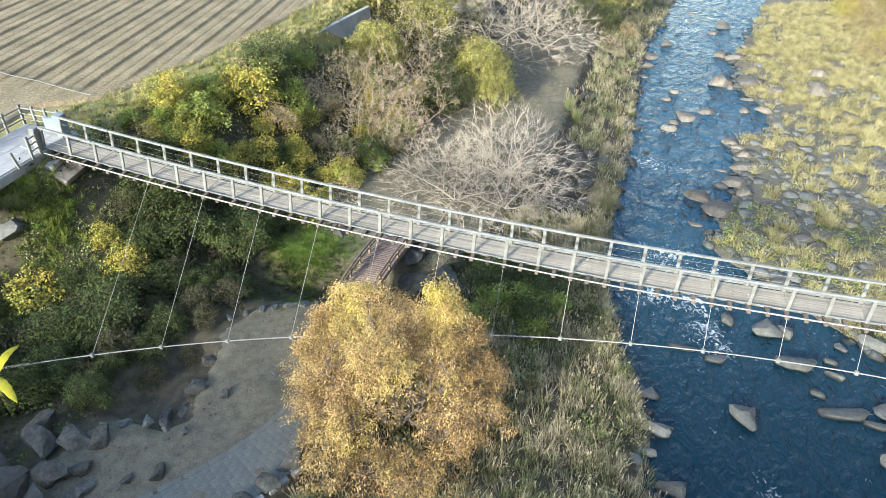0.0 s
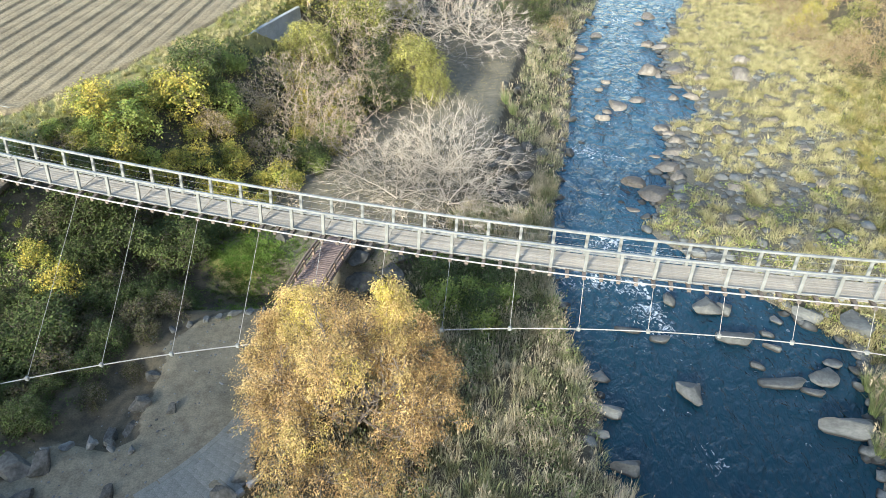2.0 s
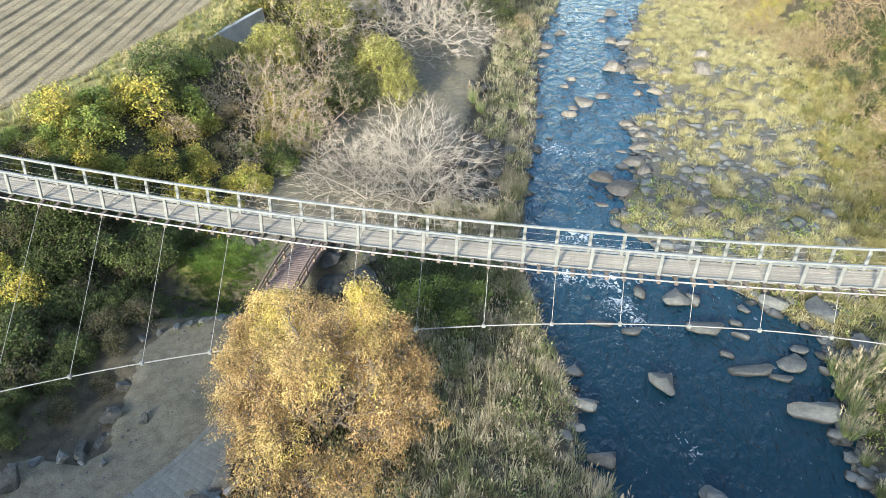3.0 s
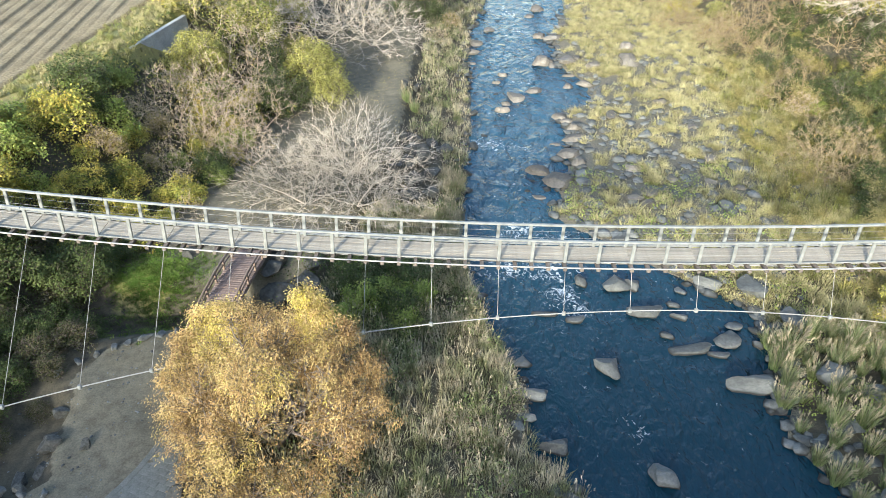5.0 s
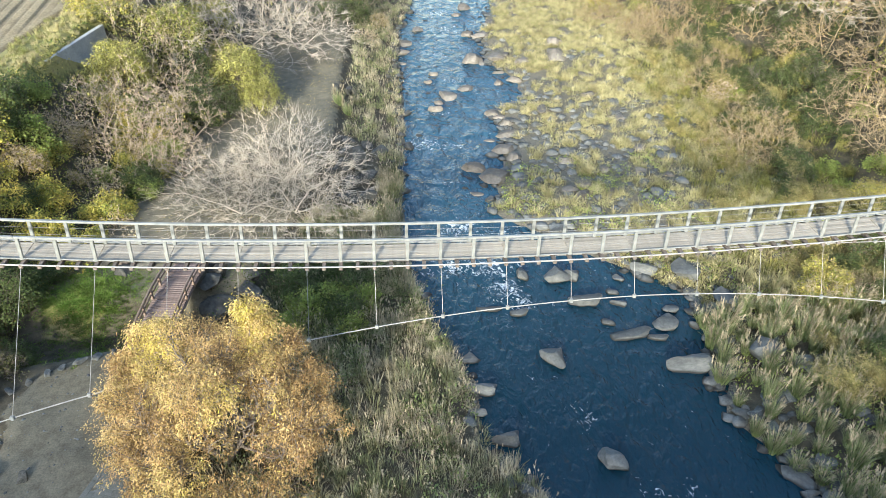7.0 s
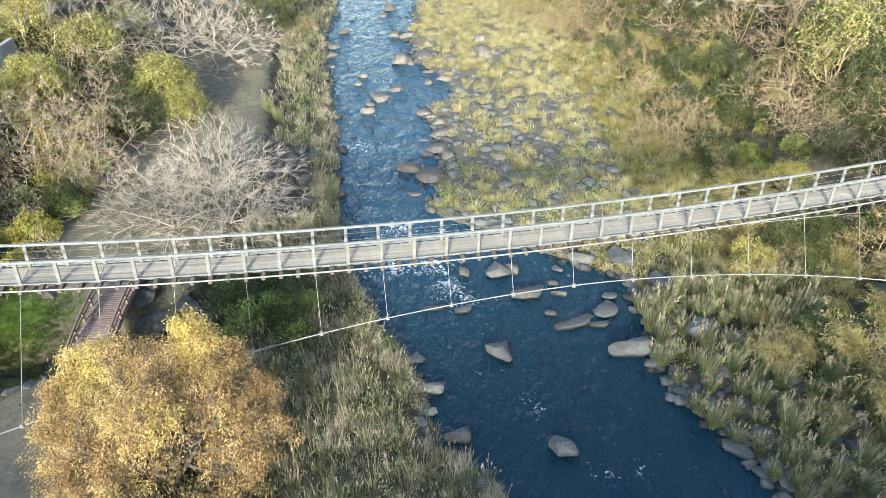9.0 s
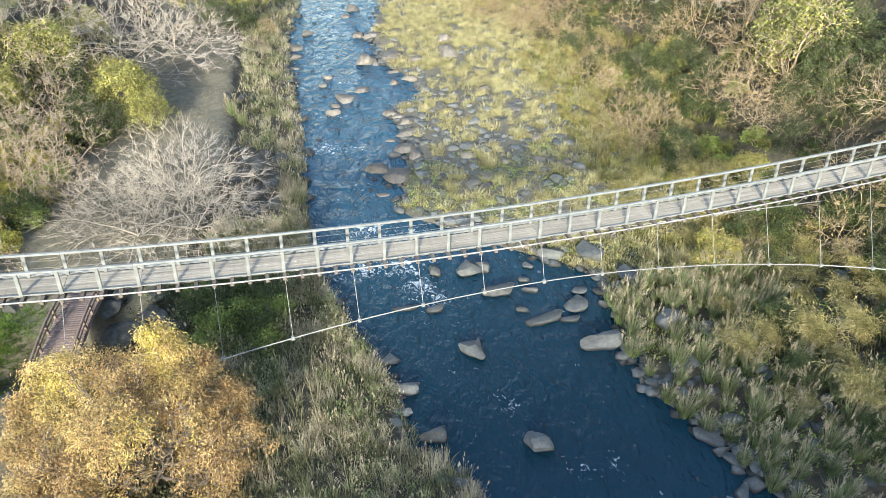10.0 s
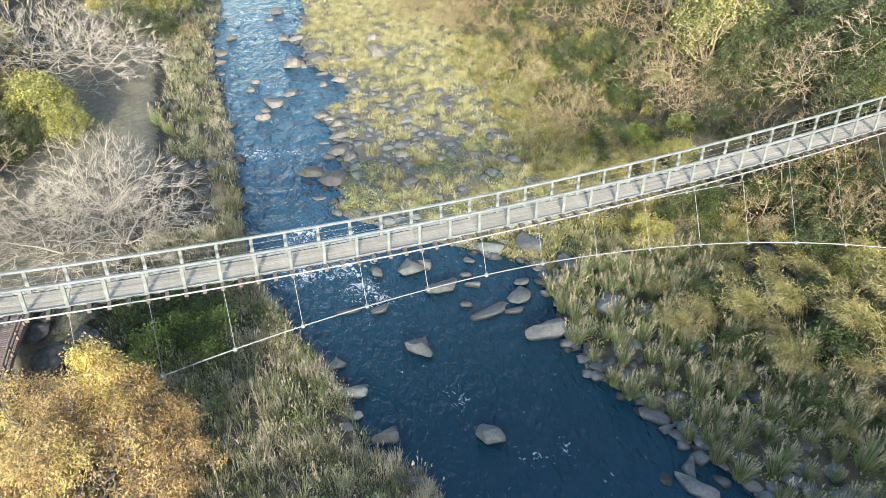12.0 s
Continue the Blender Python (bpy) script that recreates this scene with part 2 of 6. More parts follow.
links.new(foam_edge.outputs["Color"], rough.inputs["Value"])
links.new(rough.outputs[0], bsdf.inputs["Roughness"])
bsdf.inputs["IOR"].default_value = 1.33
b1, b2 = nodes.new("ShaderNodeBump"), nodes.new("ShaderNodeBump")
b1.inputs["Strength"].default_value, b1.inputs["Distance"].default_value = 1.0, 0.45
b2.inputs["Strength"].default_value, b2.inputs["Distance"].default_value = 1.0, 0.11
swell = nodes.new("ShaderNodeMapRange")
swell.inputs["To Min"].default_value, swell.inputs["To Max"].default_value = 0.22, 0.75
links.new(sheen_swell.outputs["Fac"], swell.inputs["Value"])
links.new(swell.outputs[0], b1.inputs["Distance"])
links.new(wave_a.outputs["Fac"], b1.inputs["Height"])
links.new(wave_b.outputs["Fac"], b2.inputs["Height"])
links.new(b1.outputs["Normal"], b2.inputs["Normal"])
links.new(b2.outputs["Normal"], bsdf.inputs["Normal"])

# ================= mesh tools =================
rng = np.random.default_rng(7)


def mesh_of(name, verts, faces, mats, smooth=False, attrs=None, colours=None, tone=None):
    """A mesh from arrays: faces is one array or a list of arrays with 3 or 4 corners a face."""
    verts = np.asarray(verts, np.float32)
    faces = faces if isinstance(faces, list) else [faces]
    faces = [np.asarray(f, np.int32) for f in faces if len(f)]
    me = bpy.data.meshes.new(name)
    me.vertices.add(len(verts))
    me.vertices.foreach_set("co", verts.ravel())
    loops = np.concatenate([f.ravel() for f in faces])
    sizes = np.concatenate([np.full(len(f), f.shape[1], np.int32) for f in faces])
    me.loops.add(len(loops))
    me.loops.foreach_set("vertex_index", loops)
    me.polygons.add(len(sizes))
    me.polygons.foreach_set("loop_start", np.concatenate([[0], np.cumsum(sizes)[:-1]]).astype(np.int32))
    if smooth:
        me.polygons.foreach_set("use_smooth", np.ones(len(sizes), bool))
    me.update(calc_edges=True)
    attrs = dict(attrs or {})
    if tone is not None or not isinstance(mats, (list, tuple)) and mats.name in LEAFY:
        attrs["tone"] = np.full(len(verts), 0.5) if tone is None else tone
    for key, val in attrs.items():
        a = me.attributes.new(key, "FLOAT", "POINT")
        a.data.foreach_set("value", np.asarray(val, np.float32))
    for key, val in (colours or {}).items():
        a = me.attributes.new(key, "FLOAT_COLOR", "POINT")
        a.data.foreach_set("color", np.asarray(val, np.float32).ravel())
    for m in (mats if isinstance(mats, (list, tuple)) else [mats]):
        me.materials.append(m)
    return me


def place(ob):
    m = ob.matrix_basis.copy()
    return place(ob.parent) @ m if ob.parent else m


def part(name, me, parent, m=None, label=""):
    """Links a mesh as one part under a thing or a part; m is its pose in the world."""
    ob = new(name, me)
    ob.parent = parent
    ob.matrix_basis = place(parent).inverted() @ (m if m is not None else place(parent))
    return tagged(ob, label)


def thing(name, m, label, category, group="", kind="", me=None):
    ob = new(name, me)
    ob.matrix_basis = m
    return tagged(ob, label, category, group, kind)


def box(name, sx, sy, sz, mat, bevel=0.012):
    """A bevelled block round its own centre."""
    bm = bmesh.new()
    bmesh.ops.create_cube(bm, size=1.0)
    bmesh.ops.scale(bm, vec=(sx, sy, sz), verts=bm.verts)
    if bevel:
        bmesh.ops.bevel(bm, geom=bm.edges[:], offset=min(bevel, 0.4 * min(sx, sy, sz)), segments=1, affect="EDGES", profile=0.7)
    me = bpy.data.meshes.new(name)
    bm.to_mesh(me)
    bm.free()
    me.materials.append(mat)
    return me


def tubes(p0, p1, r0, r1, sides=3):
    """Many tapered rods at once."""
    p0, p1 = np.asarray(p0, float), np.asarray(p1, float)
    w = p1 - p0
    w /= np.linalg.norm(w, axis=1, keepdims=True) + 1e-9
    ref = np.where(np.abs(w[:, 2:3]) > 0.9, [[1.0, 0, 0]], [[0, 0, 1.0]])
    u = np.cross(w, ref)
    u /= np.linalg.norm(u, axis=1, keepdims=True) + 1e-9
    v = np.cross(w, u)
    n = len(p0)
    ring = [math.tau * k / sides for k in range(sides)]
    rows = []
    for p, r in ((p0, np.asarray(r0)), (p1, np.asarray(r1))):
        for a in ring:
            rows.append(p + (u * math.cos(a) + v * math.sin(a)) * r[:, None])
    verts = np.stack(rows, 1).reshape(-1, 3)
    base = np.arange(n)[:, None] * 2 * sides
    faces = np.concatenate([base + np.array([[k, (k + 1) % sides, sides + (k + 1) % sides, sides + k]]) for k in range(sides)])
    return verts, faces


def rod(name, points, radius, mat, sides=8):
    """A smooth round bar or cable through a row of points."""
    pts = [Vector(p) for p in points]
    verts, faces = [], []
    for i, p in enumerate(pts):
        w = (pts[min(i + 1, len(pts) - 1)] - pts[max(i - 1, 0)]).normalized()
        u = w.cross(Vector((0, 0, 1)) if abs(w.z) < 0.9 else Vector((1, 0, 0))).normalized()
        v = w.cross(u)
        verts += [p + (u * math.cos(math.tau * k / sides) + v * math.sin(math.tau * k / sides)) * radius for k in range(sides)]
    for i in range(len(pts) - 1):
        faces += [(i * sides + k, i * sides + (k + 1) % sides, (i + 1) * sides + (k + 1) % sides, (i + 1) * sides + k) for k in range(sides)]
    return mesh_of(name, np.array([tuple(v) for v in verts]), np.array(faces), mat, True)


def leaf_quads(centres, along, size, width, droop=0.0, gen=None, tilt=0.55):
    """Many pointed leaves: a kite of four corners each, lightly folded."""
    g = gen or rng
    n = len(centres)
    d = along / (np.linalg.norm(along, axis=1, keepdims=True) + 1e-9)
    side = np.cross(d, np.array([[0, 0, 1.0]]) + g.normal(size=(n, 3)) * tilt)
    side /= np.linalg.norm(side, axis=1, keepdims=True) + 1e-9
    size = np.broadcast_to(size, n)[:, None] * g.uniform(0.65, 1.25, (n, 1))
    wd = size * width
    mid = centres + d * size * 0.45 + np.array([[0, 0, -1]]) * size * droop * 0.3
    tip = centres + d * size + np.array([[0, 0, -1]]) * size * droop
    verts = np.stack([centres, mid + side * wd, tip, mid - side * wd], 1).reshape(-1, 3)
    return verts, np.arange(4 * n).reshape(n, 4)


def unit(a):
    return a / (np.linalg.norm(a, axis=-1, keepdims=True) + 1e-9)


def grow(gen, height, spread, counts, trunk=0.16, lift=0.25, stems=1, bare_base=0.25, wobble=0.16):
    """Branches of one tree, level by level: starts, ends, radii and the twigs' last points with their directions."""
    p0s, p1s, r0s, r1s = [], [], [], []
    n = stems
    start = np.zeros((n, 3)) + gen.normal(size=(n, 3)) * [0.08, 0.08, 0]
    lean = gen.normal(size=(n, 3)) * 0.22 * (1 if stems == 1 else 2.2)
    way = unit(np.array([[0, 0, 1.0]]) + lean * [1, 1, 0.2])
    length = np.full(n, height * 0.55)
    radius = np.full(n, trunk)
    tips = dirs = None
    for level, kids in enumerate([*counts, 0]):
        segs = 4 if level < 2 else 3 if level < 3 else 2 if kids else 1
        pts = [start]
        d = way
        for k in range(segs):
            d = unit(d + gen.normal(size=d.shape) * wobble + np.array([[0, 0, lift if level else 0.05]]) * 0.5)
            nxt = pts[-1] + d * (length / segs)[:, None]
            f0, f1 = 1 - 0.5 * k / segs, 1 - 0.5 * (k + 1) / segs
            p0s.append(pts[-1]), p1s.append(nxt), r0s.append(radius * f0), r1s.append(radius * f1)
            pts.append(nxt)
        tips, dirs = pts[-1], d
        if not kids:
            break
        lo = bare_base if level == 0 else 0.15
        P = np.stack(pts, 1)
        m = len(start) * kids
        owner = np.repeat(np.arange(len(start)), kids)
        f = np.clip(lo + (1 - lo) * (np.tile(np.arange(kids), len(start)) + gen.uniform(0.1, 1, m)) / kids, 0, 0.999) * segs
        i, fr = f.astype(int), (f % 1)[:, None]
        start2 = P[owner, i] * (1 - fr) + P[owner, i + 1] * fr
        main = unit(P[owner, i + 1] - P[owner, i])
        turn = np.tile(np.arange(kids), len(start)) * 2.4 + gen.uniform(0, 6.28, len(start))[owner] + gen.normal(size=m) * 0.3
        ref = np.cross(main, gen.normal(size=(m, 3)) * 0.15 + [[0.1, 0.2, 1.0]])
        ref = unit(ref)
        ref2 = np.cross(main, ref)
        out = ref * np.cos(turn)[:, None] + ref2 * np.sin(turn)[:, None]
        open_ = (0.95 if level == 0 else 0.75) * gen.uniform(0.7, 1.2, m)[:, None]
        way = unit(main * np.cos(open_) + out * np.sin(open_))
        scale = (spread * 0.62 if level == 0 else length[owner] * 0.58)
        length = scale * gen.uniform(0.7, 1.15, m) * (1 - 0.35 * (f / segs))
        radius = np.maximum(0.006, radius[owner] * 0.47)
        start = start2
    return (np.concatenate(p0s), np.concatenate(p1s), np.concatenate(r0s), np.concatenate(r1s)), tips, dirs


def branch_mesh(name, seg, mat, thin=1.0):
    v, f = tubes(seg[0], seg[1], seg[2] * thin, seg[3] * thin)
    return mesh_of(name, v, f, mat)


def crown_mesh(name, gen, tips, dirs, per, size, width, mat, droop=0.15, scatter=0.25, tone=None):
    """Leaves in sprays round the twig ends; each spray has its own tone."""
    n = len(tips) * per
    c = np.repeat(tips, per, 0) + gen.normal(size=(n, 3)) * scatter
    a = unit(np.repeat(dirs, per, 0) * [0.5, 0.5, 0.2] + gen.normal(size=(n, 3)) * [0.7, 0.7, 0.4])
    v, f = leaf_quads(c, a, size, width, droop, gen)
    tone = gen.random(len(tips)) if tone is None else tone
    return mesh_of(name, v, f, mat, tone=np.repeat(tone, per * 4))


def colony(gen, pts, roots, step=0.24, kill=0.32, rounds=90, wander=0.1, keep_on=0.6, fine=0.007, pipe=2.25):
    """Branches that grow from the roots towards the points and fork on the way: starts, ends, radii, and the last twigs with their ways."""
    nodes, parent, kids = [np.array(r, float) for r in roots], [-1] * len(roots), [0] * len(roots)
    aim = [np.array((0.5 * math.cos(k * 2.4), 0.5 * math.sin(k * 2.4), 1.0)) if len(roots) > 1 else np.array((0, 0, 1.0)) for k in range(len(roots))]
    d = np.stack([np.linalg.norm(pts - r, axis=1) for r in nodes], 1)
    own, dist = d.argmin(1), d.min(1)
    alive = np.ones(len(pts), bool)
    for _ in range(rounds):
        if not alive.any() or len(nodes) > 5000:
            break
        at = np.array(nodes)
        pull = np.zeros((len(nodes), 3))
        np.add.at(pull, own[alive], unit(pts[alive] - at[own[alive]]))
        busy = [k for k in np.flatnonzero(np.abs(pull).sum(1) > 0) if kids[k] < 4]
        if not busy:
            break
        ways = unit(unit(pull[busy]) + np.array(aim)[busy] * keep_on + gen.normal(size=(len(busy), 3)) * wander)
        fresh = at[busy] + ways * step
        first = len(nodes)
        for k, p, q in zip(busy, fresh, ways):
            aim.append(q), nodes.append(p), parent.append(int(k)), kids.append(0)
            kids[k] += 1
        left = np.flatnonzero(alive)
        d = np.linalg.norm(pts[left][:, None] - fresh[None], axis=2)
        near, best = d.min(1), d.argmin(1)
        better = near < dist[left]
        dist[left[better]], own[left[better]] = near[better], first + best[better]
        alive[left[dist[left] < kill]] = False
    nodes, parent = np.array(nodes), np.array(parent)
    load = np.zeros(len(nodes))
    for k in range(len(nodes) - 1, -1, -1):
        load[k] = max(load[k], fine ** pipe)
        if parent[k] >= 0:
            load[parent[k]] += load[k]
    radius = load ** (1 / pipe)
    seg = np.flatnonzero(parent >= 0)
    last = seg[np.array(kids)[seg] == 0]
    return (nodes[parent[seg]], nodes[seg], np.minimum(radius[parent[seg]], radius[seg] * 1.5), radius[seg]), nodes[last], unit(nodes[last] - nodes[parent[last]])


def stone_mesh(name, gen, mat, detail=3, flat=0.6):
    """A boulder: a ball cut by random planes and roughened."""
    bm = bmesh.new()
    bmesh.ops.create_icosphere(bm, subdivisions=detail, radius=1.0)
    cuts = unit(np.concatenate([gen.normal(size=(13, 3)), gen.normal(size=(1, 3)) * 0.18 + [[0, 0, 1.0]]]))
    depth = np.append(gen.uniform(0.40, 0.72, 13), 0.5)
    off = Vector(gen.uniform(0, 50, 3))
    for v in bm.verts:
        p = v.co.copy()
        for c, d in zip(cuts, depth):
            cv = Vector(c)
            over = p.dot(cv) - d
            if over > 0:
                p -= cv * over * 0.985
        p += v.co * (0.03 * noise.noise(p * 11 + off) + 0.05 * noise.noise(p * 5 + off) + 0.14 * noise.noise(p * 1.7 + off))
        v.co = Vector((p.x, p.y, p.z * flat))
    size = max(max(abs(v.co.x), abs(v.co.y)) for v in bm.verts)
    for v in bm.verts:
        v.co = v.co * (0.5 / size)
    me = bpy.data.meshes.new(name)
    bm.to_mesh(me)
    bm.free()
    me.polygons.foreach_set("use_smooth", np.ones(len(me.polygons), bool))
    me.set_sharp_from_angle(angle=radians(24))
    me.materials.append(mat)
    return me


def arrays_of(me):
    """Corners and faces of a mesh whose faces all have equally many corners."""
    v = np.empty(len(me.vertices) * 3, np.float32)
    me.vertices.foreach_get("co", v)
    f = np.empty(len(me.loops), np.int32)
    me.loops.foreach_get("vertex_index", f)
    return v.reshape(-1, 3), f.reshape(len(me.polygons), -1)


def scatter_joined(name, protos, spots, sizes, mats, smooth=False, attr=None, squash=None):
    """Many turned and scaled copies of the prototypes (corners, faces, tip values) in one mesh."""
    vs, fs, tips, tones, base = [], [], [], [], 0
    shade = np.clip(0.5 + 0.28 * rng.normal(size=len(spots)), 0, 1)
    turn = rng.uniform(0, math.tau, len(spots))
    kinds = rng.integers(0, len(protos), len(spots))
    for (x, y, z), s, a, k, own in zip(spots, sizes, turn, kinds, shade):
        v, f = protos[k][0], protos[k][1]
        c, sn = math.cos(a) * s, math.sin(a) * s
        w = np.stack([v[:, 0] * c - v[:, 1] * sn + x, v[:, 0] * sn + v[:, 1] * c + y, v[:, 2] * s + z], 1)
        vs.append(w), fs.append(f + base), tones.append(np.full(len(v), own))
        if attr:
            tips.append(protos[k][2])
        base += len(v)
    return mesh_of(name, np.concatenate(vs), np.concatenate(fs), mats, smooth, {attr: np.concatenate(tips)} if attr else None, tone=np.concatenate(tones))


# ================= the lie of the land =================
WATER_Y = [-200, -23, -21, 5, 13, 17.8, 20, 23.5, 25.4, 27.5, 29.8, 32, 35, 39, 45, 52, 60, 69, 78, 90, 130, 300]
WATER_LEFT = [400, 400, 12, 8, 6.3, 4.8, 2.9, 2.6, 2.0, 1.0, 0.4, -0.3, -0.8, -1, -1, -0.7, -1, -1.4, -1.1, 0.2, 5, 20]
BAR_Y = [-200, -12, -9, 5, 13, 16, 18.5, 21.5, 26, 28.6, 31, 33.7, 38.5, 40, 44, 49, 55.6, 58, 62, 68, 77, 90, 130, 300]
BAR_LEFT = [420, 400, 22, 20.5, 18.4, 17.2, 16.4, 14.9, 15.7, 16.0, 15.3, 12.0, 6.3, 5.6, 6.4, 7.6, 7.2, 9.8, 10.6, 8, 8.3, 10.9, 16, 30]
HILL_Y = [-200, -2, 14, 20, 27, 30, 36, 41.5, 54, 62, 72, 85, 130, 300]
WOOD_EDGE = [90, 50, 30.5, 30, 27.5, 26, 28, 27, 29, 28, 26, 24, 24, 40]
HILL_FOOT = [90, 52, 31, 31, 31, 30, 29.5, 28, 29, 28, 26, 24, 24, 40]
FIELD_Y = [-200, 10, 16, 19, 21.5, 24, 29, 38, 46, 54, 90, 300]
FIELD_EDGE = [-40, -37, -36, -33, -30.0, -29.4, -29.6, -27.2, -26, -25.6, -24, -10]
FOOT_Y = [-200, 12, 16, 20, 23, 26, 30, 36, 45, 55, 90, 300]
SLOPE_FOOT = [-30, -29, -28.5, -25.0, -21.5, -20.5, -20, -18, -17, -16, -15, 0]
RIM_Y = [-200, 12, 15.5, 17, 22, 26, 30, 36, 45, 55, 90, 300]
TERRACE_RIM = [-12.2, -11.8, -10.6, -9.6, -9.3, -9, -9, -7.5, -6, -6, -7, 8]
SOIL_Y = [-200, 9, 14.2, 15.0, 15.6, 17.5, 19.5, 21.2, 23, 24.6, 30, 300]
SOIL_LEFT = [-21, -20.6, -19.8, -19.0, -16.0, -16.8, -17.1, -17.7, -17.2, -15.5, -19.3, -19.3]
FIELD_Z, TERRACE_Z = 8.4, 2.0


def smooth01(t):
    t = np.clip(t, 0, 1)
    return t * t * (3 - 2 * t)


def soft_noise(x, y, s, seed=0.0):
    """Cheap smooth unevenness in the range -1 to 1."""
    return (np.sin(x * s + 1.3 * np.sin(y * s * 0.7 + seed)) + np.sin(y * s * 1.1 + 1.7 * np.sin(x * s * 0.6 + seed * 2))
            + np.sin((x + y) * s * 0.8 + seed * 3)) / 3


def land(x, y):
    """Height of the ground, and the distance to the waterline (negative in the river)."""
    x, y = np.asarray(x, float), np.asarray(y, float)
    wl, wr = np.interp(y, WATER_Y, WATER_LEFT), np.interp(y, BAR_Y, BAR_LEFT)
    rim, foot = np.interp(y, RIM_Y, TERRACE_RIM), np.interp(y, FOOT_Y, SLOPE_FOOT)
    fld, hill = np.interp(y, FIELD_Y, FIELD_EDGE), np.interp(y, HILL_Y, HILL_FOOT)
    wl = wl + 0.35 * soft_noise(x * 0, y, 1.1, 2)
    wr = wr + 0.35 * soft_noise(x * 0, y, 1.3, 5)
    shore = np.maximum(wl - x, x - wr)
    bed = -0.5 * smooth01(-shore / 2.0)
    # left: bank, terrace, slope, field
    bank = 0.1 + 0.95 * smooth01((wl - x) / np.maximum(2.0, wl - rim - 0.4))
    left = bank + (TERRACE_Z - 1.05) * smooth01((rim + 0.9 - x) / 1.3)
    left = left + (FIELD_Z - TERRACE_Z) * smooth01((foot - x) / np.maximum(3.0, foot - fld))
    gully = smooth01((-6.5 - x) / 3) * smooth01(1 - np.abs(y - 27.2 - 0.25 * (x + 13)) / 2.6) * smooth01((x + 24) / 6)
    left = left - np.minimum(left - 0.6, 1.5) * gully * (left > 0.6)
    pit = smooth01((np.interp(y, SOIL_Y, SOIL_LEFT) + 0.1 - x) / 0.7) * smooth01((y - 15.0) / 0.7) * smooth01((20.6 - y) / 1.2) * smooth01((x + 20.5) / 1.5)
    left = left - 0.75 * pit - 0.45 * smooth01((fld - 2.1 - 2.0 * smooth01((31 - y) / 2.5) - x) / 0.7) * smooth01((y - 14.6) / 0.5)
    left = left - 1.9 * smooth01((x + 24.5) / 0.3) * smooth01((-20.5 - x) / 3) * smooth01((y - 45.8) / 0.8) * smooth01((55.2 - y) / 0.8)
    # right: bar, then the wooded hillside
    bar = 0.05 + 0.4 * smooth01((x - wr) / 2.0) + 1.1 * smooth01((x - wr) / np.maximum(4.0, hill - wr))
    rise = np.maximum(0, x - hill)
    right = bar + 0.82 * rise - 0.0026 * np.minimum(rise, 140) ** 2 + 2.2 * smooth01((rise - 2) / 10) * soft_noise(x, y, 0.22, 1)
    z = np.where(x < wl, left, np.where(x > wr, right, bed))
    # an unseen ridge across the valley to the south, where the river bends away
    # its crest is shaped so that its shadow falls on the near banks
    z = np.where(y < -24, np.maximum(z, (22.6 + 2.2 * smooth01((-29 - x) / 4) + 3.1 * smooth01((x + 25) / 6) - 4.4 * smooth01((x - 2) / 6) + 1.6 * soft_noise(x, y, 0.16, 6)) * smooth01((-24 - y) / 16)), z)
    z = z + np.where(shore > 0.4, 0.10 * soft_noise(x, y, 1.7, 3) + 0.05 * soft_noise(x, y, 4.1, 4), 0)
    return z, shore


def ground_z(x, y):
    return float(land(x, y)[0])


xs = np.concatenate([-62 - np.geomspace(1, 1500, 22)[::-1], np.arange(-62, 62.1, 0.5), 62 + np.geomspace(1, 1500, 22)])
ys = np.concatenate([0 - np.geomspace(1, 1500, 20)[::-1], np.arange(0, 108.1, 0.5), 108 + np.geomspace(1, 1500, 22)])
gx, gy = np.meshgrid(xs, ys)
gz, shore = land(gx, gy)
cols, rows_n = len(xs), len(ys)
idx = np.arange(cols * rows_n).reshape(rows_n, cols)
quads = np.stack([idx[:-1, :-1], idx[:-1, 1:], idx[1:, 1:], idx[1:, :-1]], -1).reshape(-1, 4)
rim, foot = np.interp(gy, RIM_Y, TERRACE_RIM), np.interp(gy, FOOT_Y, SLOPE_FOOT)
fld, hill = np.interp(gy, FIELD_Y, FIELD_EDGE), np.interp(gy, HILL_Y, HILL_FOOT)
zone_soil = smooth01((rim + 0.6 - gx) / 0.8) * smooth01((gx - np.maximum(foot, np.interp(gy, SOIL_Y, SOIL_LEFT)) + 0.3) / 0.6) * (1 - 0.8 * smooth01(1 - np.abs(gy - 27.2) / 3.6)) * (1 - 0.3 * smooth01((gy - 31) / 3) * (1 - smooth01(1 - np.hypot((gx + 10) / 4, (gy - 58) / 7))))
zone_turf = smooth01((fld + 3.0 - gx) / 2.5) + smooth01(1 - np.hypot((gx + 17.6) / 3.4, (gy - 28.2) / 3.6)) * 0.8
zone_gravel = smooth01((gx - np.interp(gy, BAR_Y, BAR_LEFT) + 0.3) / 0.6) * smooth01((hill - 3 - gx) / 4) * (0.22 + 0.43 * smooth01((gy - 30) / 8)) + (shore < 0.3) * 0.6
zone_gravel = np.maximum(zone_gravel, 0.34 * smooth01(1 - np.hypot((gx + 18.2) / 2.6, (gy - 17.6) / 3.4)))
me = mesh_of("ground", np.stack([gx, gy, gz], -1).reshape(-1, 3), quads, M_GROUND, True,
             colours={"zone": np.stack([zone_soil, np.clip(zone_turf, 0, 1), np.clip(zone_gravel, 0, 1), zone_soil * 0 + 1], -1).reshape(-1, 4)})
ground = thing("ground", pose(0, 0, 0), "earth banks, soil terrace and gravel bar of a river valley", "ground", kind="structure", me=me)

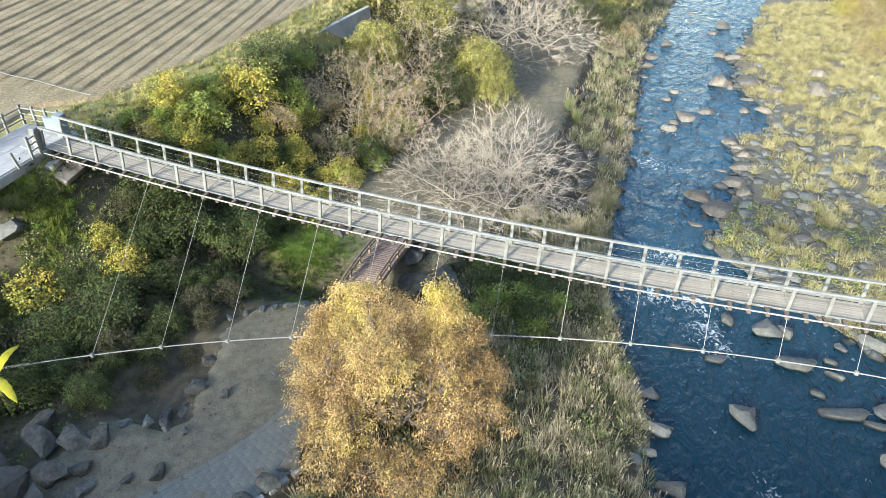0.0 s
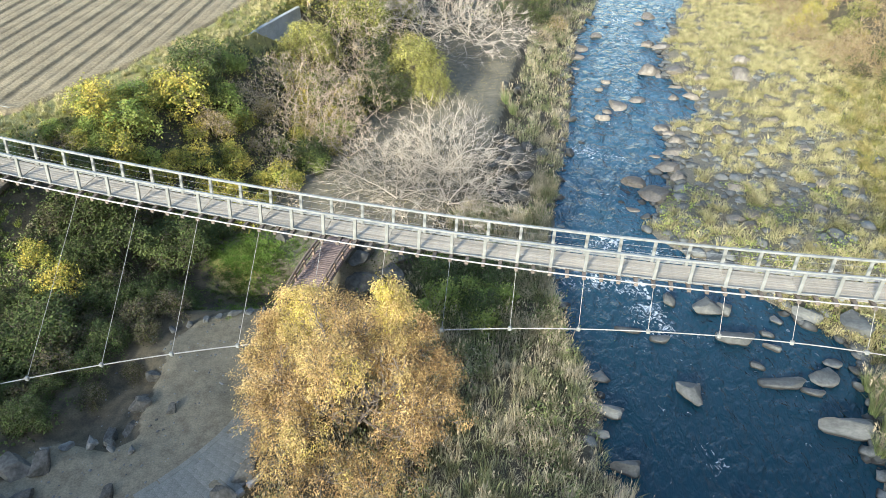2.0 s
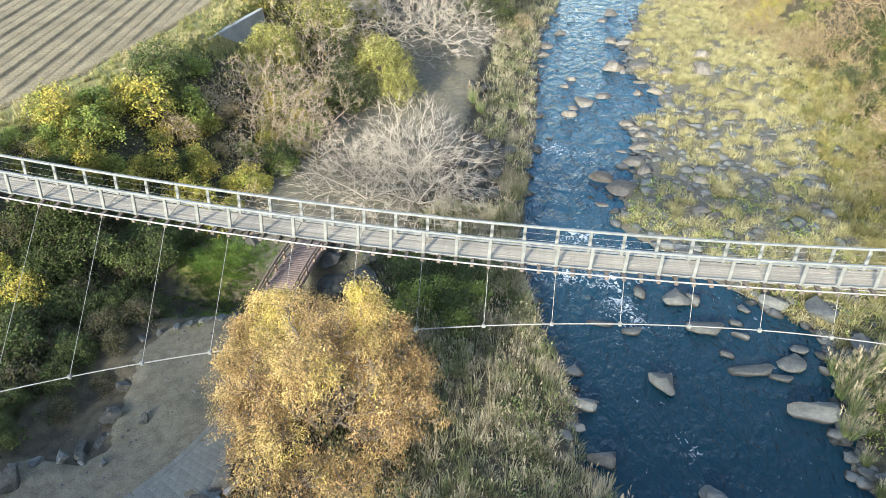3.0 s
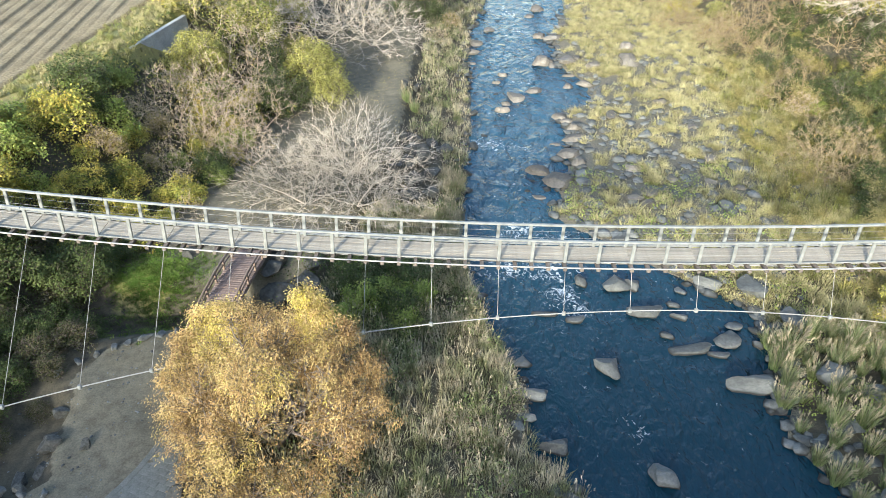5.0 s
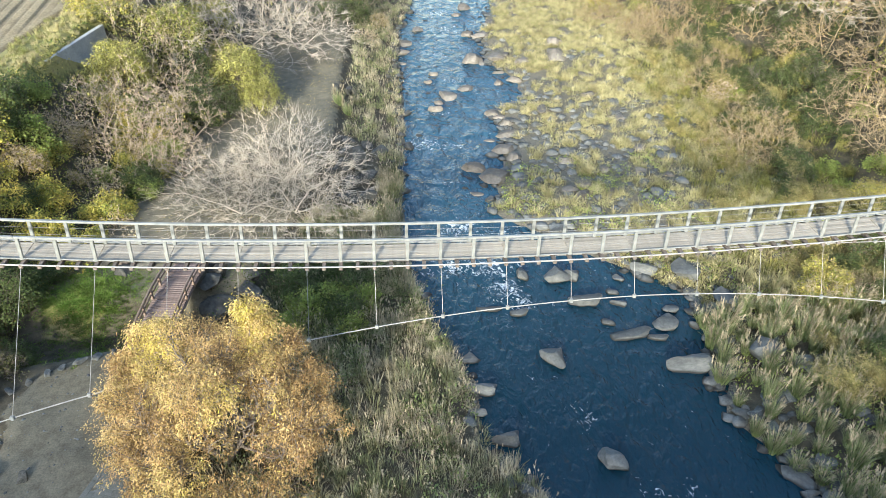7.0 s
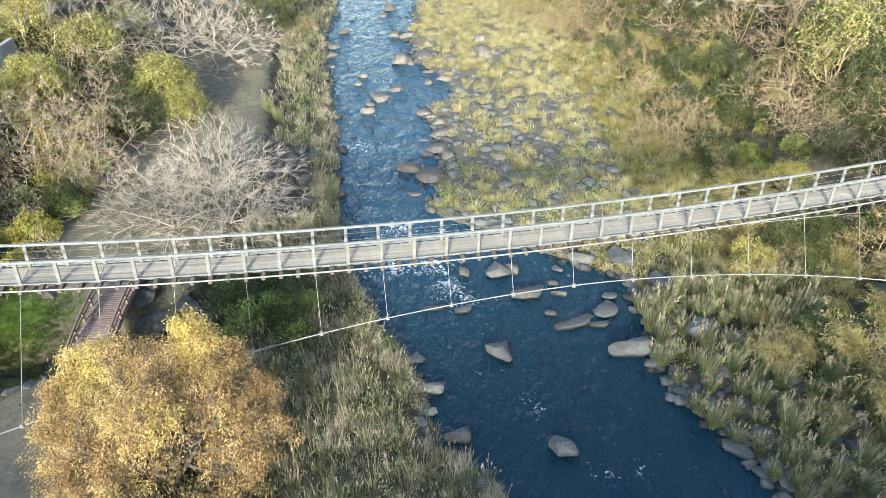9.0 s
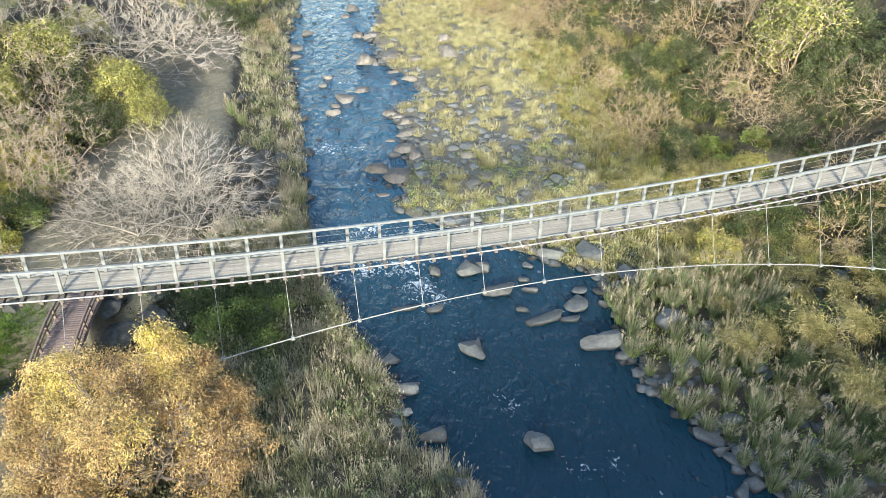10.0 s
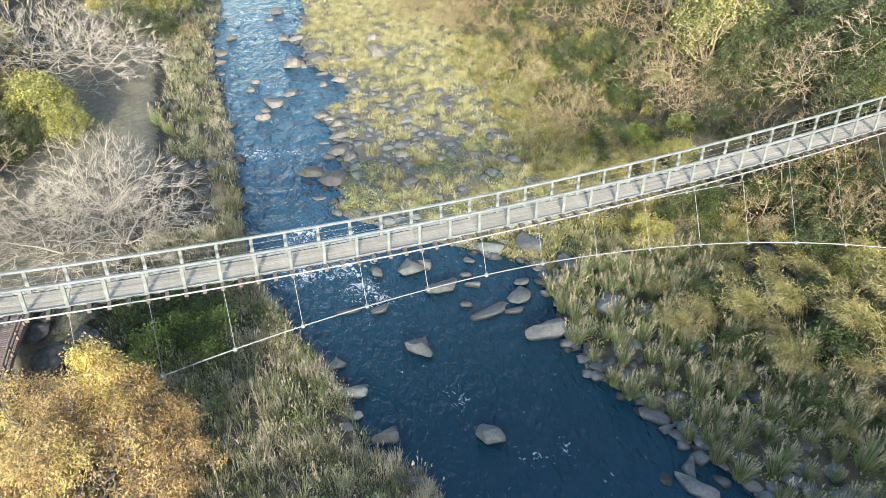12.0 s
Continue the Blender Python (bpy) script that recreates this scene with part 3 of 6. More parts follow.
# river
ry = np.concatenate([-np.geomspace(1, 190, 14)[::-1], np.arange(0, 100, 0.25), 100 + np.geomspace(0.5, 190, 14)])
u = np.linspace(0, 1, 90)
wl, wr = np.interp(ry, WATER_Y, WATER_LEFT) - 1.2, np.interp(ry, BAR_Y, BAR_LEFT) + 2.2
wx = wl[:, None] * (1 - u) + wr[:, None] * u
wy = np.repeat(ry[:, None], len(u), 1)
RAPIDS = [(4.6, 33.5, 1.2, 0.7), (5.4, 31.2, 1.0, 0.8), (5.9, 29.9, 0.8, 0.75), (2.2, 33.8, 1.2, 0.75), (7.6, 22.2, 0.6, 0.45), (8.0, 21.3, 0.5, 0.45),
          (9.8, 17.3, 0.6, 0.45), (11.4, 17.4, 0.5, 0.5), (0.9, 50.0, 1.4, 0.9), (3.4, 49.5, 1.2, 0.7), (3.0, 37.4, 1.5, 0.6), (6.0, 37.0, 1.0, 0.5),
          (3.0, 43, 1.2, 0.4), (2, 56, 1.3, 0.6), (4.5, 63, 1.6, 0.6), (2.5, 70, 2, 0.6), (4, 78, 2, 0.6), (3, 85, 2, 0.6), (6.8, 60, 1.2, 0.5), (8.1, 15.1, 0.6, 0.4), (12.6, 15.0, 0.5, 0.4)]
foam = np.zeros_like(wx)
for x, y, r, k in RAPIDS:
    k = k * (1.0 if y < 40 else 0.65)
    foam = np.maximum(foam, k * np.exp(-((wx - x) / (1.25 * r)) ** 2 - ((wy - y) / (1.1 * r)) ** 2))
lively = 0.25 + 0.75 * smooth01((wy - 27) / 8)
wz = 0.02 * lively * soft_noise(wx, wy, 2.1, 1) + 0.015 * lively * soft_noise(wx, wy, 5.3, 2) + 0.05 * foam * soft_noise(wx, wy, 6, 5)
idx = np.arange(wx.size).reshape(wx.shape)
quads = np.stack([idx[:-1, :-1], idx[:-1, 1:], idx[1:, 1:], idx[1:, :-1]], -1).reshape(-1, 4)
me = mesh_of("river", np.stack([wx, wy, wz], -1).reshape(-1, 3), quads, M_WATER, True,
             attrs={"foam": np.clip(0.8 * foam + 0.10 * lively, 0, 1).ravel(), "sheen_swell": smooth01((wy - 24) / 26).ravel()})
water = thing("water", pose(0, 0, 0), "dark blue river with small rapids and foam", "river", kind="structure", me=me)

# ploughed field on the upper terrace
fp, fv = np.arange(-78, -12, 0.09), np.arange(14.2, 95, 0.4)
across, fy = np.meshgrid(fp, fv)
fx = across - 0.17 * fy
inside = np.interp(fy, FIELD_Y, FIELD_EDGE) - 1.9 - 2.0 * smooth01((31 - fy) / 2.5) + 0.15 * soft_noise(fy * 0, fy, 1.3, 4) - fx
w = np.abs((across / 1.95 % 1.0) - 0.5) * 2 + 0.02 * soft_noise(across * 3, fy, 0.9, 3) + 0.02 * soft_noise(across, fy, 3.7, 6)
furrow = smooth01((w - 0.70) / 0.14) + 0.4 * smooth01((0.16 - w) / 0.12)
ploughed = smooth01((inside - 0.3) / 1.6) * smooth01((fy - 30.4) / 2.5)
clods = 0.014 * soft_noise(fx, fy, 3.1, 2) + 0.02 * soft_noise(fx, fy, 7.3, 1)
fz = FIELD_Z + 0.14 + ploughed * (0.05 - 0.12 * furrow + clods) - 0.32 * smooth01((0.5 - inside) / 0.5) - 1.5 * smooth01(-inside / 1.0)
idx = np.arange(fx.size).reshape(fx.shape)
quads = np.stack([idx[:-1, :-1], idx[:-1, 1:], idx[1:, 1:], idx[1:, :-1]], -1).reshape(-1, 4)
quads = quads[(inside > -2.0).ravel()[quads].any(1)]
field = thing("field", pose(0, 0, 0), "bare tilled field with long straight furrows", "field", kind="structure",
              me=mesh_of("field", np.stack([fx, fy, fz], -1).reshape(-1, 3), quads, M_FIELD, True, attrs={"furrow_shade": (0.4 * furrow * ploughed).ravel()}))

# ================= the suspension footbridge =================
BX, BY, BTURN = -0.4043, 25.381, 0.03554
BD, BN = Vector((math.cos(BTURN), math.sin(BTURN), 0)), Vector((math.sin(BTURN), -math.cos(BTURN), 0))
STEP, FIRST, WIDE, RAIL_H = 1.5, 0.1154, 1.30, 1.16


def deck_z(s):
    return 6.5136 - 0.02429 * s + 0.001996 * s * s


def on_bridge(s, off=0.0, dz=0.0):
    """A point s metres along the bridge, off metres out from the near rail."""
    return Vector((BX, BY, 0)) + BD * s + BN * off + Vector((0, 0, deck_z(s) + dz))


def bridge_pose(s, off=0.0, dz=0.0, sloped=True):
    p = on_bridge(s, off, dz)
    slope = -math.atan(-0.02429 + 2 * 0.001996 * s) if sloped else 0.0
    return Matrix.Translation(p) @ pose(0, 0, 0, 0, 0, math.degrees(BTURN)) @ pose(0, 0, 0, 0, math.degrees(slope), 0)


K0, K1 = -19, 27
bridge = thing("suspension_footbridge", bridge_pose(4, -WIDE / 2, -0.5, False),
               "long white-railed suspension footbridge with grey board deck, sagging over the river", "bridge")
me_post = box("post", 0.15, 0.10, 1.12, M_WHITE, 0.015)
me_beam = box("crossbeam", 0.17, WIDE + 0.72, 0.17, M_BEAM, 0.015)
me_rail = box("top_rail", STEP * 2 + 0.01, 0.14, 0.10, M_WHITE, 0.02)
me_bar = box("side_bar", STEP * 2 + 0.01, 0.011, 0.011, M_CABLE, 0.003)
me_curb = box("deck_edge", STEP * 2 + 0.01, 0.05, 0.05, M_WHITE, 0.01)
me_board = box("deck_board", STEP * 2 - 0.012, 0.168, 0.05, M_DECK, 0.006)
for k in range(K0, K1 + 1):
    s = FIRST + k * STEP
    for off in (0.0, -WIDE):
        part("post", me_post, bridge, bridge_pose(s, off) @ Matrix.Translation((0, 0, 0.50)))
    for ss in (s, s + STEP / 2):
        part("crossbeam", me_beam, bridge, bridge_pose(ss, -WIDE / 2, -0.20))
for k in range(K0, K1, 2):
    s = FIRST + (k + 1) * STEP
    for off, inward in ((0.0, -1), (-WIDE, 1)):
        part("top_rail", me_rail, bridge, bridge_pose(s, off, RAIL_H - 0.05))
        part("deck_edge", me_curb, bridge, bridge_pose(s, off - inward * 0.02, 0.02))
        for h in (0.42, 0.78):
            part("side_bar", me_bar, bridge, bridge_pose(s, off + inward * 0.03, h))
    for j in range(7):
        part("deck_board", me_board, bridge, bridge_pose(s, -WIDE / 2 + (j - 3) * 0.176, -0.04 - 0.004 * rng.random()))
main_s = np.linspace(FIRST + K0 * STEP - 1.2, FIRST + K1 * STEP + 1.2, 60)
for off in (0.30, -WIDE - 0.30):
    part("main_cable", rod("main_cable", [on_bridge(s, off, -0.13) for s in main_s], 0.038, M_CABLE), bridge, pose(0, 0, 0), "pale twisted steel cable")
for off in (-0.35, -WIDE + 0.35):
    part("under_cable", rod("under_cable", [on_bridge(s, off, -0.32) for s in main_s], 0.03, M_CABLE), bridge, pose(0, 0, 0), "pale twisted steel cable")


# wind guys: a cable bowed out to each side, tied to the deck by hangers
def guy_out(s):
    return 1.11 + (0.0053 if s < 11 else 0.0050) * (s - 11) ** 2


def guy_z(s):
    return 4.66 - (0.0018 if s < 11 else 0.0039) * (s - 11) ** 2 - 0.011 * min(max(0.0, 11 - s), 22)


me_clip = box("cable_clip", 0.17, 0.15, 0.20, M_WHITE, 0.03)
for side, name in ((1, "upstream"), (-1, "downstream")):
    def guy(s, side=side):
        off = guy_out(s) if side > 0 else -WIDE - guy_out(s)
        p = on_bridge(s, off)
        p.z = guy_z(s)
        if side > 0 and s < -13:
            p += Vector((0.136, -0.09, 0.12)) * (-13 - s)
        if side > 0 and s > 24:
            p += Vector((-0.29, -0.205, 0.20)) * (s - 24)
        return p
    gs = np.linspace(-31.0, 43.0, 80)
    line = thing("wind_guy_cable", Matrix.Translation(guy(5)), "thin white stay cable bowed beside the bridge with wire hangers", "cable", "wind guys of the bridge")
    part("cable", rod("cable", [guy(s) for s in gs], 0.026, M_CABLE), line, pose(0, 0, 0))
    if side > 0:
        part("turnbuckle", rod("turnbuckle", [guy(-24.9), guy(-26.2)], 0.055, M_CABLE, 8), line, pose(0, 0, 0), "grey steel turnbuckle")
    for k in range(-15 if side > 0 else -17, 24, 2):
        s = FIRST + k * STEP
        top = on_bridge(s, 0.33 if side > 0 else -WIDE - 0.33, -0.22)
        hanger = part("hanger", rod("hanger", [top, guy(s)], 0.012, M_CABLE, 5), line, pose(0, 0, 0), "thin wire hanger")
        part("cable_clip", me_clip, hanger, Matrix.Translation(guy(s)))

# ================= bridge end with forecourt =================
END = FIRST + K0 * STEP
abut = thing("bridge_abutment", bridge_pose(END - 0.6, -WIDE / 2, -2.2, False), "weathered concrete bridge abutment with white end pillars", "abutment")
part("footing", box("footing", 2.4, 3.4, 3.2, M_CONCRETE, 0.04), abut, bridge_pose(END - 1.5, -WIDE / 2 + 0.1, -1.95, False))
part("bearing_block", box("bearing_block", 1.3, 2.5, 1.6, M_CONCRETE, 0.04), abut, bridge_pose(END + 0.2, -WIDE / 2 + 0.2, -1.35, False))
part("end_pillar", box("end_pillar", 0.36, 0.36, 1.35, M_WHITE, 0.03), abut, bridge_pose(END - 0.15, 0.16, 0.45, False), "white painted concrete pillar")
part("end_pillar", box("end_pillar", 0.5, 0.5, 1.35, M_PALE, 0.03), abut, bridge_pose(END - 0.1, -WIDE - 0.25, 0.45, False), "pale blue painted pillar")
part("wing_panel", box("wing_panel", 0.8, 0.22, 0.85, M_PALE, 0.03), abut, bridge_pose(END - 0.72, -WIDE - 0.25, 0.35, False), "pale blue painted panel")
part("apron", box("apron", 1.6, 1.5, 0.35, surface("stained_concrete", [(0.38, (0.055, 0.045, 0.037)), (0.62, (0.25, 0.225, 0.19))], 1.6, 18, 0.9, 0.4), 0.04), abut, bridge_pose(END + 0.95, 0.25, -0.86, False) @ pose(0, 0, 0, 8, 20, 0), "stained sloping concrete apron")
far_end = FIRST + K1 * STEP
abut2 = thing("bridge_abutment", bridge_pose(far_end + 1.2, -WIDE / 2, -2.2, False), "concrete bridge abutment set into the wooded hillside", "abutment")
part("footing", box("footing", 2.6, 3.0, 3.4, M_CONCRETE, 0.04), abut2, bridge_pose(far_end + 1.5, -WIDE / 2, -1.9, False))


# ================= footbridge over the side stream =================
FB_X, FB_A, FB_B, FB_W = -12.2, 22.4, 32.2, 1.7


def fb_z(y):
    t = (y - FB_A) / (FB_B - FB_A)
    return 2.35 + 0.65 * 4 * t * (1 - t)


def fb_pose(y, dx=0.0, dz=0.0):
    slope = math.atan(0.65 * 4 * (1 - 2 * (y - FB_A) / (FB_B - FB_A)) / (FB_B - FB_A))
    return Matrix.Translation((FB_X + dx + 0.03 * (y - 27), y, fb_z(y) + dz)) @ pose(0, 0, 0, math.degrees(slope), 0, -1.5)


arch = thing("arched_footbridge", pose(FB_X, FB_A, 2.0), "small arched red-brown wooden footbridge with post handrails", "footbridge")
me_slat = box("slat", FB_W, 0.14, 0.05, M_SLAT, 0.008)
me_fpost = box("rail_post", 0.11, 0.11, 0.75, M_RAILWOOD, 0.015)
for i in range(56):
    y = FB_A + 0.1 + i * 0.173
    part("slat", me_slat, arch, fb_pose(y, 0, 0.0))
for dx in (-FB_W / 2 + 0.02, FB_W / 2 - 0.02):
    ys_fb = np.linspace(FB_A, FB_B, 13)
    for y in np.linspace(FB_A + 0.2, FB_B - 0.2, 9):
        part("rail_post", me_fpost, arch, Matrix.Translation((FB_X + dx + 0.03 * (y - 27), y, fb_z(y) + 0.28)))
    for h, r in ((0.62, 0.065), (0.34, 0.05)):
        part("handrail", rod("handrail", [(FB_X + dx + 0.03 * (y - 27), y, fb_z(y) + h) for y in ys_fb], r, M_RAILWOOD), arch, pose(0, 0, 0))
    part("side_beam", rod("side_beam", [(FB_X + dx * 0.9 + 0.03 * (y - 27), y, fb_z(y) - 0.17) for y in ys_fb], 0.13, M_SLAT, 6), arch, pose(0, 0, 0))

# ================= prototypes of stones, grass, bushes and trees =================
store = [stone_mesh("boulder", np.random.default_rng(100 + i), M_ROCK, 3, f) for i, f in enumerate((0.75, 0.9, 0.65, 0.8, 1.0, 0.7, 0.82, 0.6))]
M_ROCKTAN = surface("tan_river_stone", [(0.3, (0.078, 0.070, 0.058)), (0.5, (0.15, 0.136, 0.114)), (0.7, (0.228, 0.208, 0.176))], 1.1, 14, 0.85, 0.5, per_object=0.25)
store_tan = [stone_mesh("boulder", np.random.default_rng(120 + i), M_ROCKTAN, 3, f) for i, f in enumerate((0.75, 0.9, 0.65, 0.8, 1.0, 0.7, 0.82, 0.6))]
store_dark = [stone_mesh("boulder", np.random.default_rng(140 + i), M_ROCKDARK, 3, f) for i, f in enumerate((0.8, 0.9, 0.7, 0.85))]


def boulder(x, y, w, k=None, turn=None, aspect=None, dark=False, sink=0.36, z=None, tall=1.0):
    pool = store_dark if dark else store_tan if y > 36 else store
    me = pool[int(rng.integers(len(pool))) if k is None else k]
    aspect = rng.uniform(0.6, 0.9) if aspect is None else aspect
    turn = rng.uniform(0, 360) if turn is None else turn
    hgt = max(abs(v.co.z) for v in me.vertices) * w * tall * 0.85
    g = max(ground_z(x, y), -0.12) if z is None else z
    m = Matrix.LocRotScale((x, y, g + hgt * (1 - 2 * sink)), Euler((rng.normal() * 0.08, rng.normal() * 0.08, radians(turn))), (w, w * aspect, w * tall * 0.85))
    label = ("dark rough boulder on the shaded slope" if dark else "tan weathered boulder by the upper river" if pool is store_tan else
             "grey weathered boulder standing in the river" if -0.2 < g <= 0.05 else "grey weathered boulder on the river bank")
    return thing("boulder", m, label, "rock", "boulders along the river", me=me)


def tuft(gen, blades, height, foot, lean, width):
    """Arching blades from one root: corners, faces, and how far along the blade each corner lies."""
    az = gen.uniform(0, math.tau, blades)
    h = height * gen.uniform(0.55, 1.1, blades)
    ln = lean * gen.uniform(0.2, 1.3, blades)
    out = np.stack([np.cos(az), np.sin(az), np.zeros(blades)], 1)
    base = out * (foot * np.sqrt(gen.uniform(0, 1, blades)))[:, None]
    side = np.stack([-np.sin(az), np.cos(az), np.zeros(blades)], 1)
    side = unit(side + out * gen.normal(size=(blades, 1)) * 0.8)
    vs, tips = [], []
    for t, w in ((0.0, 0.8), (0.5, 1.0), (1.0, 0.0)):
        p = base + out * (h * ln * t ** 1.7)[:, None] + np.array([[0, 0, 1.0]]) * (h * (t - 0.35 * np.minimum(ln, 1.2) * t * t))[:, None]
        for sgn in ((1, -1) if w else (0,)):
            vs.append(p + side * width * w * sgn)
            tips.append(np.full(blades, t))
    v = np.stack(vs, 1).reshape(-1, 3)
    b = np.arange(blades)[:, None] * 5
    f = np.concatenate([b + [[0, 1, 3]], b + [[0, 3, 2]], b + [[2, 3, 4]]])
    return v, f, np.stack(tips, 1).ravel()


def plumes(gen, count, height, lean):
    """Feathery seed heads on thin stalks."""
    az = gen.uniform(0, math.tau, count)
    out = np.stack([np.cos(az), np.sin(az), np.zeros(count)], 1)
    h = height * gen.uniform(0.8, 1.2, count)
    foot = out * 0.1
    top = foot + out * (h * lean * gen.uniform(0.3, 1.2, count))[:, None] + np.array([[0, 0, 1.0]]) * h[:, None]
    v1, f1 = tubes(foot, top, np.full(count, 0.006), np.full(count, 0.004))
    n = count * 12
    c = np.repeat(top, 12, 0) - np.array([[0, 0, 1.0]]) * gen.uniform(0, 0.26, (n, 1))
    d = unit(np.repeat(out, 12, 0) * 0.4 + gen.normal(size=(n, 3)) * 0.2 + [[0, 0, 1.0]])
    v2, f2 = leaf_quads(c, d, 0.19, 0.06, 0.25, gen, 3.0)
    return np.concatenate([v1, v2]), np.concatenate([f1, f2 + len(v1)])


g0 = np.random.default_rng(21)
PAMPAS = []
for i in range(5):
    v, f, t = tuft(g0, 280, (1.2, 1.05, 1.3, 0.95, 1.1)[i], 0.26, (0.36, 0.44, 0.32, 0.5, 0.4)[i], 0.0075)
    stalk_tone = np.repeat(g0.random(280), 5)
    PAMPAS.append((mesh_of("blades", v, f, L_PAMPAS, attrs={"tip": t ** 2 * 0.5}, tone=stalk_tone), mesh_of("plumes", *plumes(g0, 20, (1.15, 1.0, 1.25, 0.9, 1.05)[i], 0.3), L_PLUME)))


def joined(*pieces):
    """Several clumps of triangles as one."""
    base, vs, fs, ts = 0, [], [], []
    for v, f, t in pieces:
        vs.append(v), fs.append(f + base), ts.append(t)
        base += len(v)
    return np.concatenate(vs), np.concatenate(fs), np.concatenate(ts)


SMALL = [joined(tuft(g0, 38, (0.62, 0.75, 0.52, 0.82, 0.62)[i], 0.24, 0.45, 0.009), tuft(g0, 10, (0.75, 0.85, 0.65, 0.92, 0.75)[i], 0.14, 0.35, 0.017)) for i in range(5)]
BARTUFT = [joined(tuft(g0, 28, (0.55, 0.66, 0.48, 0.72, 0.58)[i], 0.32, 0.75, 0.010), tuft(g0, 10, (0.66, 0.74, 0.58, 0.80, 0.66)[i], 0.2, 0.45, 0.011)) for i in range(5)]
TALL = [joined(tuft(g0, 34, (0.9, 1.05, 0.8, 1.15, 0.95)[i], 0.34, 0.6, 0.009), tuft(g0, 9, (1.05, 1.2, 0.9, 1.3, 1.1)[i], 0.3, 0.35, 0.016)) for i in range(5)]
TURF = [tuft(g0, 22, 0.16, 0.2, 0.8, 0.014) for _ in range(4)]
PLUME = [plumes(g0, 5, 1.4, 0.3) for _ in range(4)]


def fitted(gen, height, radius, counts, **kw):
    """Branches scaled to a height and a crown radius."""
    seg, tips, dirs = grow(gen, height, radius, counts, **kw)
    k = np.array([radius / np.percentile(np.hypot(tips[:, 0], tips[:, 1]), 96)] * 2 + [height / np.percentile(tips[:, 2], 99)])
    return (seg[0] * k, seg[1] * k, seg[2], seg[3]), tips * k, dirs


def dome_tree(name, seed, height, radius, lobes_n, sprays, twigs, per, size, width, leaf, twig, label, category, group, low=0.3, scatter=0.2, fine=1.0, trunk=0.09, limbs=(6, 4, 3), stems=2, radial=False):
    """A crown of overlapping rounded lobes: limbs inside, arching twigs and sprays of leaves on the lobes; a pattern for copies."""
    gen = np.random.default_rng(seed)
    root = thing(name, pose(0, 0, 0), label, category, group)
    seg, _, _ = fitted(gen, height * 0.85, radius * 0.8, limbs, trunk=trunk, lift=0.2, stems=stems, bare_base=0.15)
    part("trunk", branch_mesh("trunk", seg, twig), root, pose(0, 0, 0))
    a = np.arange(lobes_n) * 2.4 + seed + gen.normal(size=lobes_n) * 0.3
    up = (np.arange(lobes_n) + 0.5) / lobes_n
    far = radius * 0.72 * np.sqrt(1 - up ** 2 * 0.9) * gen.uniform(0.75, 1.1, lobes_n)
    mid = np.column_stack([far * np.cos(a), far * np.sin(a), height * (low + (0.86 - low) * up) + gen.normal(size=lobes_n) * height * 0.05])
    big = radius * gen.uniform(0.24, 0.40, lobes_n)
    own = gen.integers(0, lobes_n, sprays)
    way = unit(gen.normal(size=(sprays, 3)) + [[0, 0, 0.7]])
    tip = mid[own] + way * (big[own] * gen.uniform(0.6, 1.08, sprays) ** 0.6)[:, None] * [1, 1, 0.75]
    o = np.repeat(np.arange(sprays), twigs)
    n = len(o)
    reach = big[own][o][:, None] * gen.uniform(0.35, 0.75, (n, 1))
    out = unit(way[o] * [1, 1, 0.6] + gen.normal(size=(n, 3)) * 0.55)
    if radial:
        out = unit(unit(tip[o] - [[0, 0, 0.05 * height]]) + gen.normal(size=(n, 3)) * 0.42)
        reach = reach * 1.7
    p0 = tip[o] - out * reach * 0.6 + gen.normal(size=(n, 3)) * 0.05
    p1 = tip[o] + unit(out + [[0, 0, 0.15]]) * reach * 0.5
    v, f = tubes(p0, p1, np.full(n, 0.013 * fine), np.full(n, 0.005 * fine))
    part("twigwork", mesh_of("twigwork", v, f, twig), root, pose(0, 0, 0))["kind"] = "stuff"
    if per:
        tone = np.clip(0.55 * gen.random(lobes_n)[own] + 0.45 * gen.random(sprays), 0, 1)
        part("crown", crown_mesh("crown", gen, tip, way, max(2, round(per * 0.62)), size * 1.4, width, leaf, 0.3, scatter, tone), root, pose(0, 0, 0))
    return root


